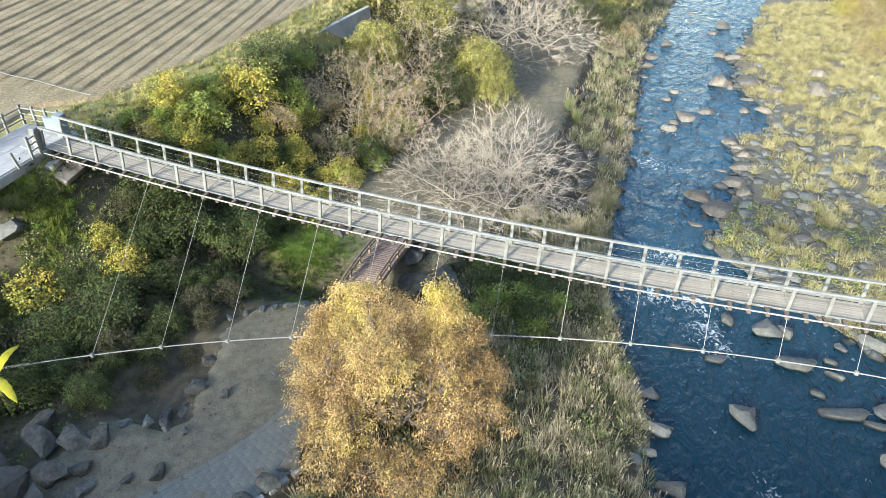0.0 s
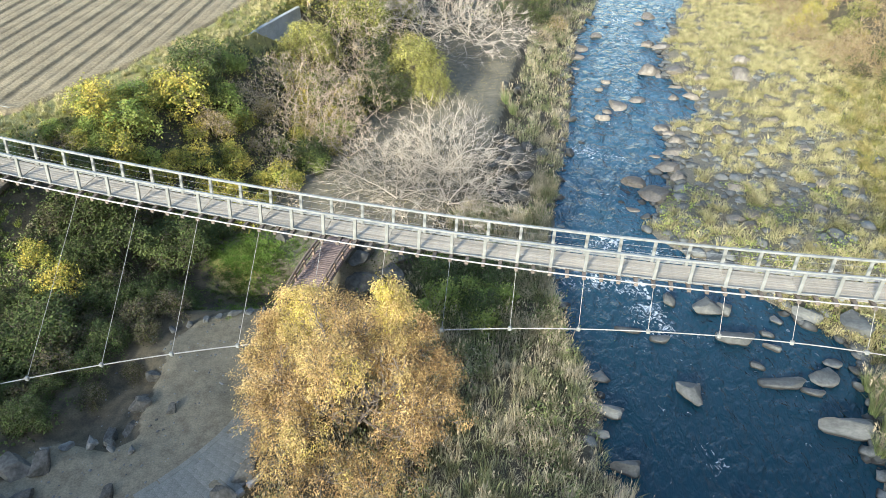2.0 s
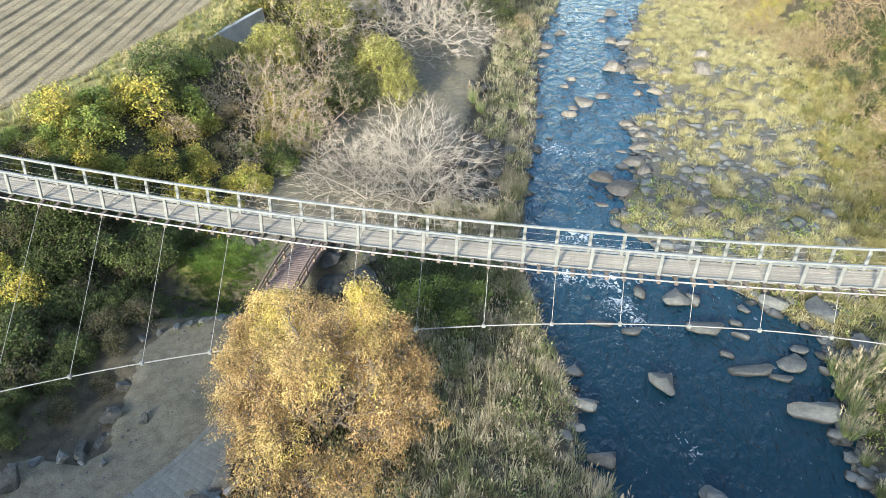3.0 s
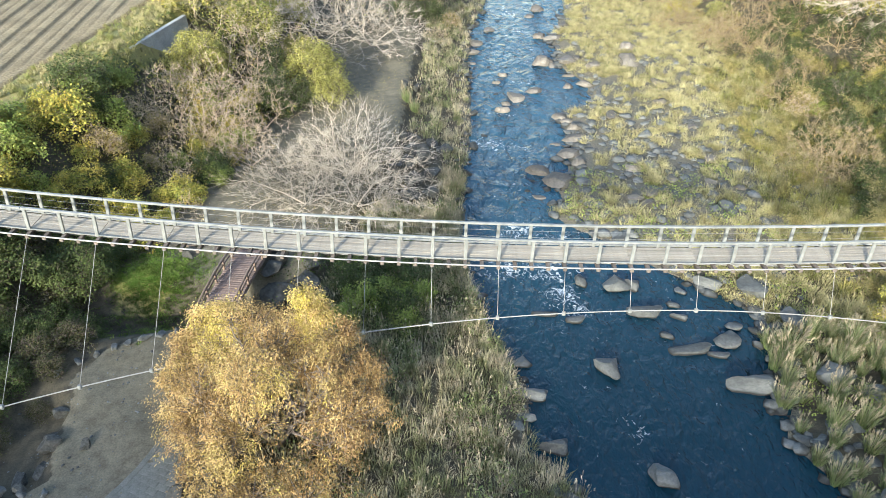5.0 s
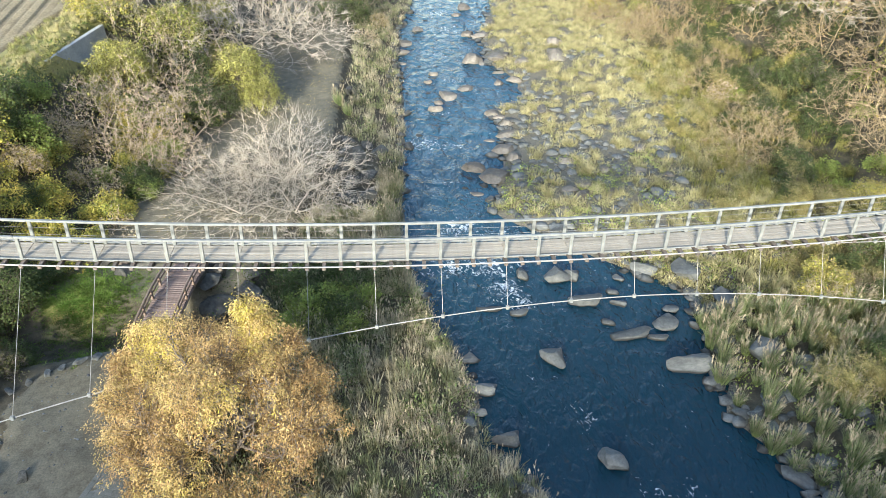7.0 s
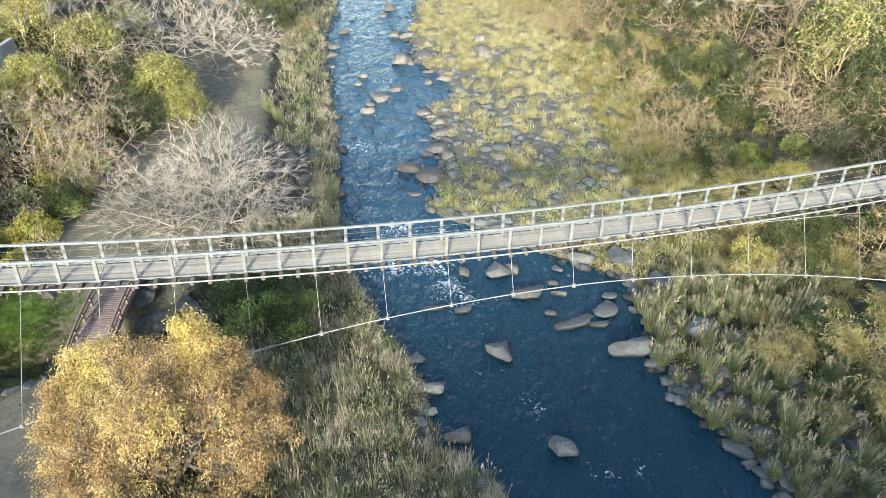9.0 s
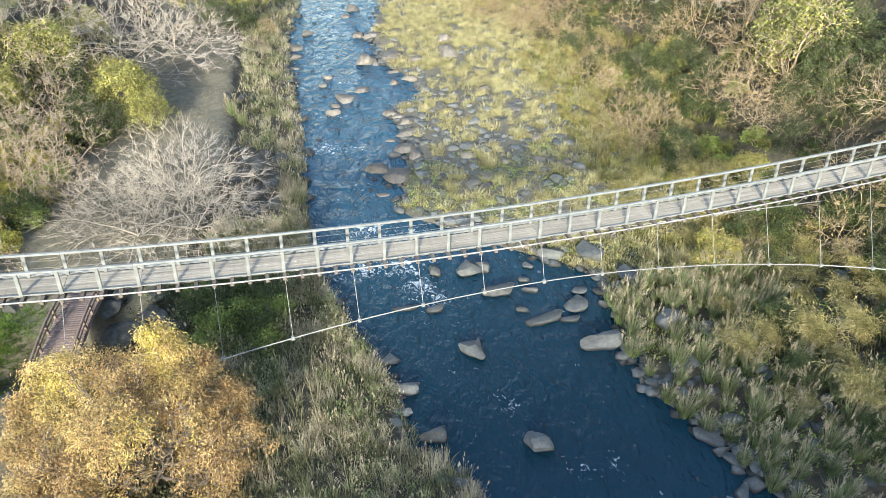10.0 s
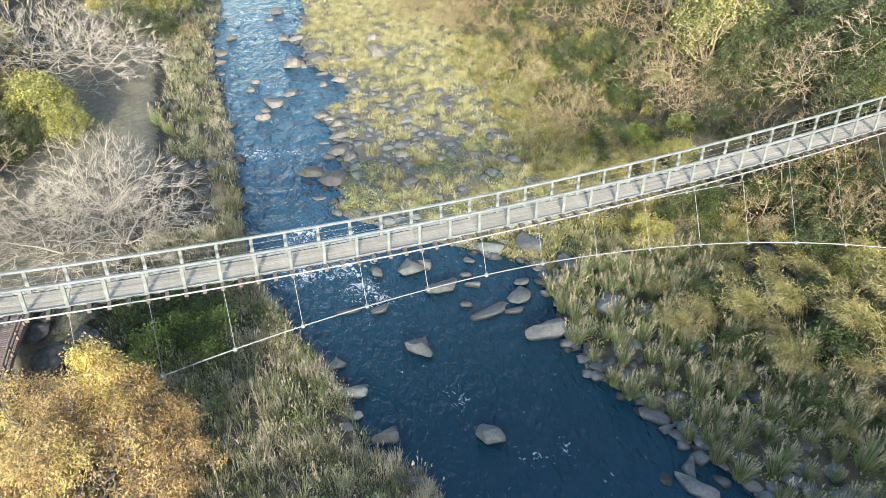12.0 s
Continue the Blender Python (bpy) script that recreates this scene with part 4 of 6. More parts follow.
def open_tree(name, seed, height, radius, count, leaf, per, size, width, twig, label, group, stems=3, low=0.25, hollow=0.4, fine=0.007, twigs=6, reach=0.55, rough_top=0.1, keep=1.0, spacing=1.0):
    """A leafless or thinly leaved tree: limbs that fork from a short trunk towards an umbrella-shaped crown, fine twigs at their ends; a pattern for copies."""
    gen = np.random.default_rng(seed)
    root = thing(name, pose(0, 0, 0), label, "tree", group)
    n = count
    way = unit(gen.normal(size=(n, 3)) * [1, 1, 0.7] + [[0, 0, 0.35]])
    way[:, 2] = np.abs(way[:, 2])
    bumps = 1 + rough_top * np.sin(way[:, 0] * 5 + seed) + rough_top * np.sin(way[:, 1] * 6 + 2 * seed) + rough_top * np.sin(way[:, 2] * 7)
    far = gen.uniform(hollow ** 2, 1, n) ** 0.5 * bumps
    pts = way * far[:, None] * [radius, radius, height * (1 - low)] + [[0, 0, height * low]]
    pts[:, 2] -= 0.28 * height * (np.hypot(pts[:, 0], pts[:, 1]) / radius) ** 2 * (1 - low)
    pts[:, 2] = np.maximum(pts[:, 2], 0.12 * height)
    a = np.arange(stems) * math.tau / stems + gen.uniform(0, 1, stems)
    roots = np.column_stack([0.03 * np.cos(a), 0.03 * np.sin(a), np.zeros(stems)])
    step = (0.045 * radius + 0.05) * spacing
    seg, tips, dirs = colony(gen, pts, roots, step, step * 1.35, fine=fine)
    limb = seg[3] > 2.6 * fine
    part("trunk", branch_mesh("trunk", [q[limb] for q in seg], twig), root, pose(0, 0, 0))
    o = np.repeat(np.arange(len(tips)), twigs)
    out = unit(dirs[o] * 0.6 + unit(tips[o] - [[0, 0, 0.1 * height]]) * 0.7 + gen.normal(size=(len(o), 3)) * 0.36 + [[0, 0, 0.1]])
    p0 = tips[o] - dirs[o] * gen.uniform(0, 1.2, (len(o), 1)) * step
    p1 = p0 + out * reach * gen.uniform(0.5, 1.2, (len(o), 1))
    thin = [np.concatenate([q[~limb], w]) for q, w in zip(seg, (p0, p1, np.full(len(o), fine * 0.9), np.full(len(o), fine * 0.45)))]
    part("twigwork", branch_mesh("twigwork", thin, twig), root, pose(0, 0, 0))["kind"] = "stuff"
    if per:
        some = gen.random(len(tips)) < keep
        part("crown", crown_mesh("crown", gen, tips[some], dirs[some], per, size, width, leaf, 0.3, 0.2), root, pose(0, 0, 0))
    return root


spent = set()


def plant(pattern, x, y, size=1.0, turn=None, sink=0.1, tall=1.0):
    """Stands a copy of the pattern (or, the first time, the pattern itself) on the ground."""
    m = Matrix.LocRotScale((x, y, ground_z(x, y) - sink), Euler((0, 0, rng.uniform(0, 6.28) if turn is None else radians(turn))), (size, size, size * tall))
    if pattern.name not in spent:
        spent.add(pattern.name)
        pattern.matrix_basis = m
        return pattern
    return copy_thing(pattern, m)


# ================= the gold tree by the path =================
gen = np.random.default_rng(5)
gold = thing("oak_tree", pose(-7.9, 19.0, ground_z(-7.9, 19.0) - 0.1), "broad oak tree with golden yellow autumn leaves beside the path", "tree")
seg, tips, dirs = fitted(gen, 5.3, 3.4, [10, 6, 4], trunk=0.2, lift=0.3, stems=3, bare_base=0.1)
part("trunk", branch_mesh("trunk", seg, M_BARK), gold)
# sprays of leaves fill a lumpy dome round the limbs
lobes = []
for k in range(30):
    up = gen.uniform(-0.75, 1.0)
    a = k * 2.4 + gen.uniform(-0.4, 0.4)
    flat = math.sqrt(max(0.05, 1 - (max(0, up) if up > 0 else 0.75 * up) ** 2))
    lobes.append((flat * math.cos(a) * gen.uniform(2.5, 3.6), flat * math.sin(a) * gen.uniform(2.3, 3.3), 3.1 + up * gen.uniform(1.9, 3.1), gen.uniform(0.95, 1.6)))
lobes += [(0, 0, 3.2, 2.4), (0.6, -3.0, 1.2, 1.4), (-2.2, -2.6, 1.3, 1.3), (2.8, -2.2, 1.2, 1.4), (0.2, -3.9, 2.0, 1.3), (-1.4, -3.8, 1.7, 1.2), (2.0, -3.6, 1.6, 1.3), (-2.7, 2.3, 3.5, 1.4), (-3.3, 1.0, 3.0, 1.3), (1.5, 1.9, 5.7, 0.8), (2.1, 1.4, 5.2, 1.0), (-1.9, 2.1, 5.3, 0.95), (-2.0, 3.2, 2.8, 1.2), (-3.7, -0.9, 2.3, 0.9), (4.1, -0.3, 2.4, 1.0), (3.6, 1.2, 3.6, 0.9), (-3.9, 0.6, 3.4, 0.9), (2.6, 2.0, 4.9, 0.6), (-2.8, 2.7, 4.7, 0.7), (1.4, 2.2, 6.4, 0.6), (1.8, 2.0, 5.9, 0.6), (-3.3, 2.4, 5.0, 0.5), (-3.9, 1.6, 4.2, 0.5), (3.3, 0.4, 4.9, 0.6)]
lobes = np.array(lobes)
n = 3700
own = gen.integers(0, len(lobes), n)
way = unit(gen.normal(size=(n, 3)) + [[0, 0, 0.3]])
spray = lobes[own, :3] + way * (lobes[own, 3] * gen.uniform(0.25, 1.0, n) ** 0.5 * (1 + 0.35 * (gen.random(n) < 0.12)))[:, None] * [1, 1, 0.8]
gap = soft_noise(spray[:, 0] + 0.5 * spray[:, 2], spray[:, 1] - 0.6 * spray[:, 2], 2.1, 8) > -0.33
own, way, spray = own[gap], way[gap], spray[gap]
n = len(spray)
inner = spray - way * gen.uniform(0.4, 0.8, (n, 1)) + [[0, 0, -0.15]]
v, f = tubes(inner, spray, np.full(n, 0.016), np.full(n, 0.007))
part("twigwork", mesh_of("twigwork", v, f, M_BARK), gold)
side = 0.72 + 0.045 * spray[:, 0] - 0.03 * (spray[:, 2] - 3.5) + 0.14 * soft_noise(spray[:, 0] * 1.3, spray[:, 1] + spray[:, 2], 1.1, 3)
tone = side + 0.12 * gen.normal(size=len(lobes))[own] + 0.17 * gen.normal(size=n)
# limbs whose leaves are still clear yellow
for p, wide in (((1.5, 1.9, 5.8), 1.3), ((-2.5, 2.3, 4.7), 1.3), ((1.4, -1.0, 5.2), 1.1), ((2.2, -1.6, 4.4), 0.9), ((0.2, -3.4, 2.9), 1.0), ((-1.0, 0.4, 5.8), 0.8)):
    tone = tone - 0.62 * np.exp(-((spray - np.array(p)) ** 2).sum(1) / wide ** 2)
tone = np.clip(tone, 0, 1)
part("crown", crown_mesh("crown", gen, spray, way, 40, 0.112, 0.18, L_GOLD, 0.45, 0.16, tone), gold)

# ================= bare and leafy trees of the left bank =================
bare = open_tree("bare_tree", 11, 5.0, 5.0, 850, None, 0, 0, 0, M_TWIG, "wide leafless tree with pale grey-pink twigs", "pale bare trees", stems=4, low=0.12, hollow=0.3, fine=0.008, twigs=6, reach=0.85, spacing=0.8)
plant(bare, -10.4, 36.6, 1.0, 40)
plant(bare, -7.4, 37.2, 0.95, 170)
plant(bare, -8.6, 41.0, 1.05, 260)
bare2 = open_tree("bare_tree", 12, 6.4, 5.6, 520, None, 0, 0, 0, M_TWIG, "leafless tree with pale spreading branches", "pale bare trees", stems=3, low=0.2, hollow=0.3, fine=0.010, twigs=8, reach=0.9, spacing=0.85)
plant(bare2, -15.6, 66.0, 1.25, 10, tall=0.95)
plant(bare2, -10.6, 66.5, 0.9, 120, tall=0.8)
plant(bare2, -20.5, 59.0, 0.95, 210, tall=0.9)
L_AUTUMN = foliage("mixed_autumn_leaves", [(0.15, 0.18, 0.05), (0.24, 0.26, 0.07), (0.42, 0.38, 0.095), (0.52, 0.43, 0.13), (0.38, 0.27, 0.11)], 0.3)
brown = [open_tree("bare_tree", 30 + i, 4.8, 3.3, 330, (L_OLIVE, L_RUST, L_AUTUMN)[i], 3, 0.17, 0.34, M_TWIGBROWN,
                   "leafless tree with arching brown twigs and a few leaves", "bare brown trees", stems=3, low=0.2, fine=0.009, reach=0.5, keep=(0.4, 0.2, 0.45)[i]) for i in range(3)]
L_OCHRE = foliage("ochre_hill_leaves", [(0.10, 0.095, 0.035), (0.19, 0.155, 0.05), (0.29, 0.215, 0.075), (0.36, 0.255, 0.095), (0.25, 0.165, 0.07)], 0.15)
M_TWIGTAN = surface("tan_bare_twigs", [(0.3, (0.26, 0.195, 0.115)), (0.7, (0.47, 0.37, 0.225))], 1.5, 12, 0.8, 0.0, per_object=0.15)
tan = [open_tree("bare_tree", 34 + i, 4.9, 3.4, 340, L_OCHRE, 3, 0.17, 0.34, M_TWIGTAN,
                 "leafless hillside tree with arching tan twigs", "tan hillside trees", stems=2, low=0.25, fine=0.010, reach=0.6, keep=(0.2, 0.6)[i]) for i in range(2)]
ochre = dome_tree("broadleaf_tree", 44, 5.0, 3.0, 16, 520, 1, 12, 0.12, 0.34, L_OCHRE, M_TWIGTAN, "hillside tree with ochre and olive autumn leaves", "tree", "ochre hillside trees")
evergreen = dome_tree("broadleaf_tree", 47, 4.6, 2.8, 18, 480, 1, 13, 0.12, 0.36, L_DARK, M_BARK, "dense evergreen tree with dark green leaves", "tree", "dark evergreen trees", low=0.15)
olive = [dome_tree("broadleaf_tree", 40 + i, 5.2, 3.1, 16, 560, 1, 13, 0.14, 0.34, (L_OLIVE, L_AUTUMN)[i], M_TWIGBROWN,
                   "broadleaf tree with thinning olive green leaves", "tree", "olive trees") for i in range(2)]
lime = dome_tree("broadleaf_tree", 50, 5.6, 3.7, 24, 900, 1, 15, 0.15, 0.34, L_LIME, M_BARK, "tree with sunlit yellow-green leaves in flat sprays", "tree", "yellow-green trees", low=0.2)
darkb = [dome_tree("shrub", 60 + i, 2.7, 2.1, 15, 330, 1, 22, 0.10, 0.36, L_DARK, M_VINE, "dense dark green leafy shrub", "shrub", "dark shrubs", low=0.12, trunk=0.05, limbs=(4, 3, 2)) for i in range(2)]
yellowb = [dome_tree("shrub", 70 + i, 2.7, 2.1, 15, 300, 1, 15, 0.125, 0.42, L_YELLOW, M_BARK, "leafy shrub turning yellow among green leaves", "shrub", "yellow shrubs", low=0.12, trunk=0.05, limbs=(4, 3, 2)) for i in range(2)]
rust = dome_tree("shrub", 80, 2.5, 2.1, 12, 300, 3, 6, 0.12, 0.34, L_RUST, M_TWIGBROWN, "tangled dry shrub with rusty brown leaves and vines", "shrub", "dry shrubs", low=0.12, trunk=0.05, limbs=(4, 3, 2))
L_VINE = foliage("dull_vine_leaves", [(0.065, 0.085, 0.035), (0.12, 0.115, 0.05), (0.045, 0.06, 0.028), (0.15, 0.125, 0.065)], 0.2)
viney = dome_tree("shrub", 82, 2.4, 2.1, 12, 300, 3, 8, 0.13, 0.34, L_VINE, M_VINE, "dull shrub overgrown with grey-brown leafless vines", "shrub", "viney shrubs", low=0.1, trunk=0.05, limbs=(4, 3, 2))

greenb = dome_tree("shrub", 76, 2.5, 2.1, 14, 300, 1, 16, 0.13, 0.4, L_GREEN, M_VINE, "bushy shrub with fresh green leaves", "shrub", "green shrubs", low=0.12, trunk=0.05, limbs=(4, 3, 2))
L_PALE = foliage("pale_dry_leaves", [(0.52, 0.44, 0.26), (0.40, 0.32, 0.17), (0.60, 0.53, 0.34), (0.34, 0.28, 0.13)], 0.3)
paleb = open_tree("shrub", 85, 2.6, 2.0, 240, L_PALE, 5, 0.15, 0.36, M_TWIGBROWN, "dry shrub with pale straw-coloured leaves", "pale dry shrubs", stems=3, low=0.1, fine=0.008, reach=0.35, keep=0.8)
paleb["category"] = "shrub"
for pattern, x, y, size in [
        (yellowb[0], -27.2, 32.4, 0.75), (yellowb[1], -25.2, 30.9, 0.7), (greenb, -25.6, 32.6, 0.8), (greenb, -26.2, 34.6, 0.75), (yellowb[1], -23.4, 31.6, 0.75), (yellowb[0], -24.3, 36.6, 1.2),
        (yellowb[1], -25.6, 36.8, 0.8), (darkb[0], -24.7, 39.8, 1.0), (greenb, -23.0, 39.0, 0.95), (greenb, -23.8, 43.0, 0.6), (yellowb[1], -21.4, 35.9, 0.85), (yellowb[0], -20.2, 33.6, 0.7),
        (yellowb[0], -18.3, 36.6, 0.8), (yellowb[0], -22.4, 34.0, 0.8), (rust, -22.6, 36.6, 0.75), (paleb, -19.6, 38.6, 0.8), (paleb, -22.3, 41.3, 0.95), (paleb, -20.6, 39.6, 0.7)]:
    plant(pattern, x, y, size)
for pattern, x, y, size in [
        (brown[0], -20.8, 43.6, 0.95), (brown[1], -18.4, 41.2, 0.9), (brown[1], -17.0, 43.6, 1.0), (brown[2], -19.4, 46.6, 1.0), (brown[1], -15.4, 41.6, 0.75), (brown[0], -16.2, 47.0, 0.95),
        (lime, -21.3, 49.8, 0.65), (yellowb[0], -22.0, 48.4, 0.8), (paleb, -22.4, 46.4, 0.7), (yellowb[1], -20.8, 46.0, 0.9), (lime, -20.4, 51.2, 0.75), (brown[2], -18.2, 50.6, 1.0), (evergreen, -15.8, 50.4, 0.75), (evergreen, -17.4, 54.4, 1.0),
        (lime, -13.6, 54.6, 1.18), (lime, -11.9, 52.2, 0.8), (evergreen, -14.2, 51.4, 0.7), (olive[0], -19.4, 57.0, 1.05), (darkb[0], -17.4, 39.6, 0.7), (rust, -18.8, 43.0, 0.9)]:
    plant(pattern, x, y, size)
for pattern, x, y, size in [
        (olive[1], -23.4, 56.0, 1.0), (brown[0], -13.0, 71.5, 1.2), (lime, -18.6, 66.5, 1.1), (olive[1], -20.5, 72.0, 1.3), (brown[1], -24.0, 63.5, 1.2), (evergreen, -8.4, 75.8, 1.05),
        (evergreen, -5.6, 76.6, 0.9), (olive[0], -5.2, 82.0, 1.2), (olive[1], -9.6, 80.0, 1.2), (paleb, -4.6, 72.5, 0.9), (rust, -3.4, 77.5, 0.9), (darkb[0], -6.4, 29.6, 0.7),
        (darkb[1], -4.2, 30.6, 0.7), (darkb[1], -7.8, 27.6, 0.6), (darkb[0], -3.6, 28.4, 0.6), (darkb[1], -5.6, 32.6, 0.7), (greenb, -4.4, 29.2, 0.8), (greenb, -5.8, 28.2, 0.75), (greenb, -2.8, 29.6, 0.65), (greenb, -6.6, 26.8, 0.6), (greenb, -3.4, 27.4, 0.6), (greenb, -6.8, 31.0, 0.6)]:
    plant(pattern, x, y, size)

for pattern, x, y, size in [(greenb, -27.9, 29.6, 0.5), (yellowb[1], -26.9, 29.9, 0.55), (greenb, -26.0, 30.6, 0.6), (yellowb[0], -24.8, 30.2, 0.6), (darkb[0], -25.9, 28.7, 0.5), (yellowb[1], -26.9, 28.4, 0.4),
                            (greenb, -24.2, 31.8, 0.6), (yellowb[0], -26.2, 31.8, 0.6), (rust, -23.8, 29.0, 0.5), (darkb[1], -22.8, 16.1, 0.7), (darkb[0], -20.9, 15.6, 0.5), (viney, -25.2, 17.3, 0.7),
                            (darkb[0], -24.6, 18.0, 0.8), (darkb[1], -21.2, 17.4, 0.55), (darkb[0], -23.6, 14.8, 0.7), (viney, -20.8, 18.8, 0.55), (darkb[1], -22.6, 18.6, 0.8)]:
    plant(pattern, x, y, size)
fill_gen = np.random.default_rng(29)
filled = []
for _ in range(1500):
    y = fill_gen.uniform(29.5, 52)
    fe, sf = float(np.interp(y, FIELD_Y, FIELD_EDGE)), float(np.interp(y, FOOT_Y, SLOPE_FOOT))
    x = fill_gen.uniform(fe + 1.6, sf + 0.8)
    if 42 < y < 57 and x < -20.6 or any((x - a) ** 2 + (y - b) ** 2 < 2.0 for a, b in filled):
        continue
    filled.append((x, y))
    r = fill_gen.random()
    up = y > 38
    pattern = yellowb[len(filled) % 2] if r < (0.42 if up else 0.62) else greenb if r < 0.68 else rust if r < 0.75 else paleb if r < 0.94 else darkb[0]
    plant(pattern, x, y, fill_gen.uniform(0.5, 0.8) * (0.8 if y < 31.5 else 1.0))

for pattern, x, y, size in ((paleb, -21.6, 45.2, 1.15), (paleb, -21.0, 48.4, 1.3), (paleb, -21.2, 42.2, 1.0), (brown[1], -18.8, 44.4, 1.1), (brown[1], -19.0, 52.8, 1.15),
                            (brown[1], -16.6, 57.6, 1.15), (paleb, -19.6, 49.0, 1.2), (lime, -16.4, 60.5, 0.8)):
    plant(pattern, x, y, size)

# the overgrown slope below the bridge end
taken = []


def free_spot(x, y, gap):
    if any((x - a) ** 2 + (y - b) ** 2 < gap * gap for a, b in taken):
        return False
    taken.append((x, y))
    return True


slope_gen = np.random.default_rng(23)
for pattern, x, y, size in ((yellowb[0], -27.0, 19.4, 0.95), (yellowb[1], -25.2, 22.9, 0.65), (yellowb[0], -24.0, 22.6, 0.8), (viney, -20.0, 22.4, 0.75), (viney, -18.9, 21.6, 0.6), (darkb[0], -20.6, 15.5, 0.42), (viney, -22.0, 16.8, 0.6), (viney, -18.7, 19.6, 0.45), (viney, -19.5, 17.8, 0.5), (darkb[1], -20.3, 18.9, 0.6)):
    taken.append((x, y))
    plant(pattern, x, y, size)
for _ in range(9000):
    y = slope_gen.uniform(7, 30)
    right = min(float(np.interp(y, SOIL_Y, SOIL_LEFT)) - 1.2, -21.4 if y < 20.5 else -18.8)
    x = slope_gen.uniform(float(np.interp(y, FIELD_Y, FIELD_EDGE)) + 1.2, right)
    if y < 14.5 and x > -24.5 or y > 26 and x > -20 or x < -27.0 and 20.5 < y < 27.5 or x < -25.4 and 22.4 < y < 26.5 or math.hypot(x + 22.4, y - 14.2) < 2.1 or not free_spot(x, y, 1.28):
        continue
    size = min(slope_gen.uniform(0.6, 0.95), (deck_z(x - BX) - 0.9 - ground_z(x, y)) / 2.9 if y > 22.5 else (4.9 - ground_z(x, y)) / 2.8)
    r = slope_gen.random()
    if size > 0.3:
        plant(darkb[int(r * 40) % 2] if r < 0.5 else viney if r < 0.955 else yellowb[int(r * 50) % 2], x, y, size)

# ================= the wooded hillside on the right =================
bamboo_root = thing("bamboo_clump", pose(0, 0, 0), "clump of slender bamboo with drooping yellow-green leaves", "bamboo", "bamboo on the slope")


def cane_clump(root, seed, canes, height, lean, foot, leaves, leaf_len, leaf_w, leaf_mat, spread=0.3):
    """Canes that arch over to one side, with long narrow leaves on their upper parts."""
    gen = np.random.default_rng(seed)
    base = np.concatenate([gen.normal(size=(canes, 2)) * foot, np.zeros((canes, 1))], 1)
    aim = np.concatenate([np.array([[lean, 0.0]]) + gen.normal(size=(canes, 2)) * spread, np.zeros((canes, 1))], 1)
    h = height * gen.uniform(0.6, 1.1, canes)[:, None]

    def at(t, k):
        return base[k] + aim[k] * h[k] * t ** 1.8 + np.array([[0, 0, 1.0]]) * h[k] * (t - 0.22 * t * t)
    k = np.arange(canes)
    v, f = [], []
    for a_, b_, r0, r1 in ((0.0, 0.4, 0.016, 0.013), (0.4, 0.75, 0.013, 0.009), (0.75, 1.0, 0.009, 0.004)):
        v1, f1 = tubes(at(a_, k), at(b_, k), np.full(canes, r0), np.full(canes, r1))
        f.append(f1 + sum(len(q) for q in v)), v.append(v1)
    part("cane_stand", mesh_of("cane_stand", np.concatenate(v), np.concatenate(f), leaf_mat), root, pose(0, 0, 0), "slender green canes")["kind"] = "stuff"
    own = gen.integers(0, canes, leaves)
    t = gen.uniform(0.28, 1.0, (leaves, 1)) ** 0.8
    c = at(t, own) + gen.normal(size=(leaves, 3)) * [0.13, 0.13, 0.1]
    d = unit(gen.normal(size=(leaves, 3)) * 0.55 + aim[own] * 1.1 + [[0, 0, 0.45]])
    v, f = leaf_quads(c, d, leaf_len, leaf_w, 0.3, gen)
    part("crown", mesh_of("crown", v, f, leaf_mat, tone=np.repeat(gen.random(canes)[own], 4)), root, pose(0, 0, 0))


cane_clump(bamboo_root, 90, 26, 3.9, 0.1, 0.65, 2300, 0.22, 0.13, L_BAMBOO)
L_CANEGRASS = foliage("straw_olive_cane_leaves", [(0.12, 0.125, 0.045), (0.24, 0.225, 0.08), (0.40, 0.345, 0.145), (0.53, 0.44, 0.215), (0.60, 0.50, 0.28)], 0.3)
cane_grass = []
for i in range(3):
    root = thing("bamboo_grass", pose(0, 0, 0), "leaning clump of straw and olive bamboo grass at the hill's foot", "bamboo grass", "bamboo grass on the bank")
    cane_clump(root, 92 + i, 40, (2.7, 2.2, 3.2)[i], (0.7, 0.85, 0.55)[i], 0.3, 2300, 0.29, 0.045, L_CANEGRASS, 0.22)
    cane_grass.append(root)

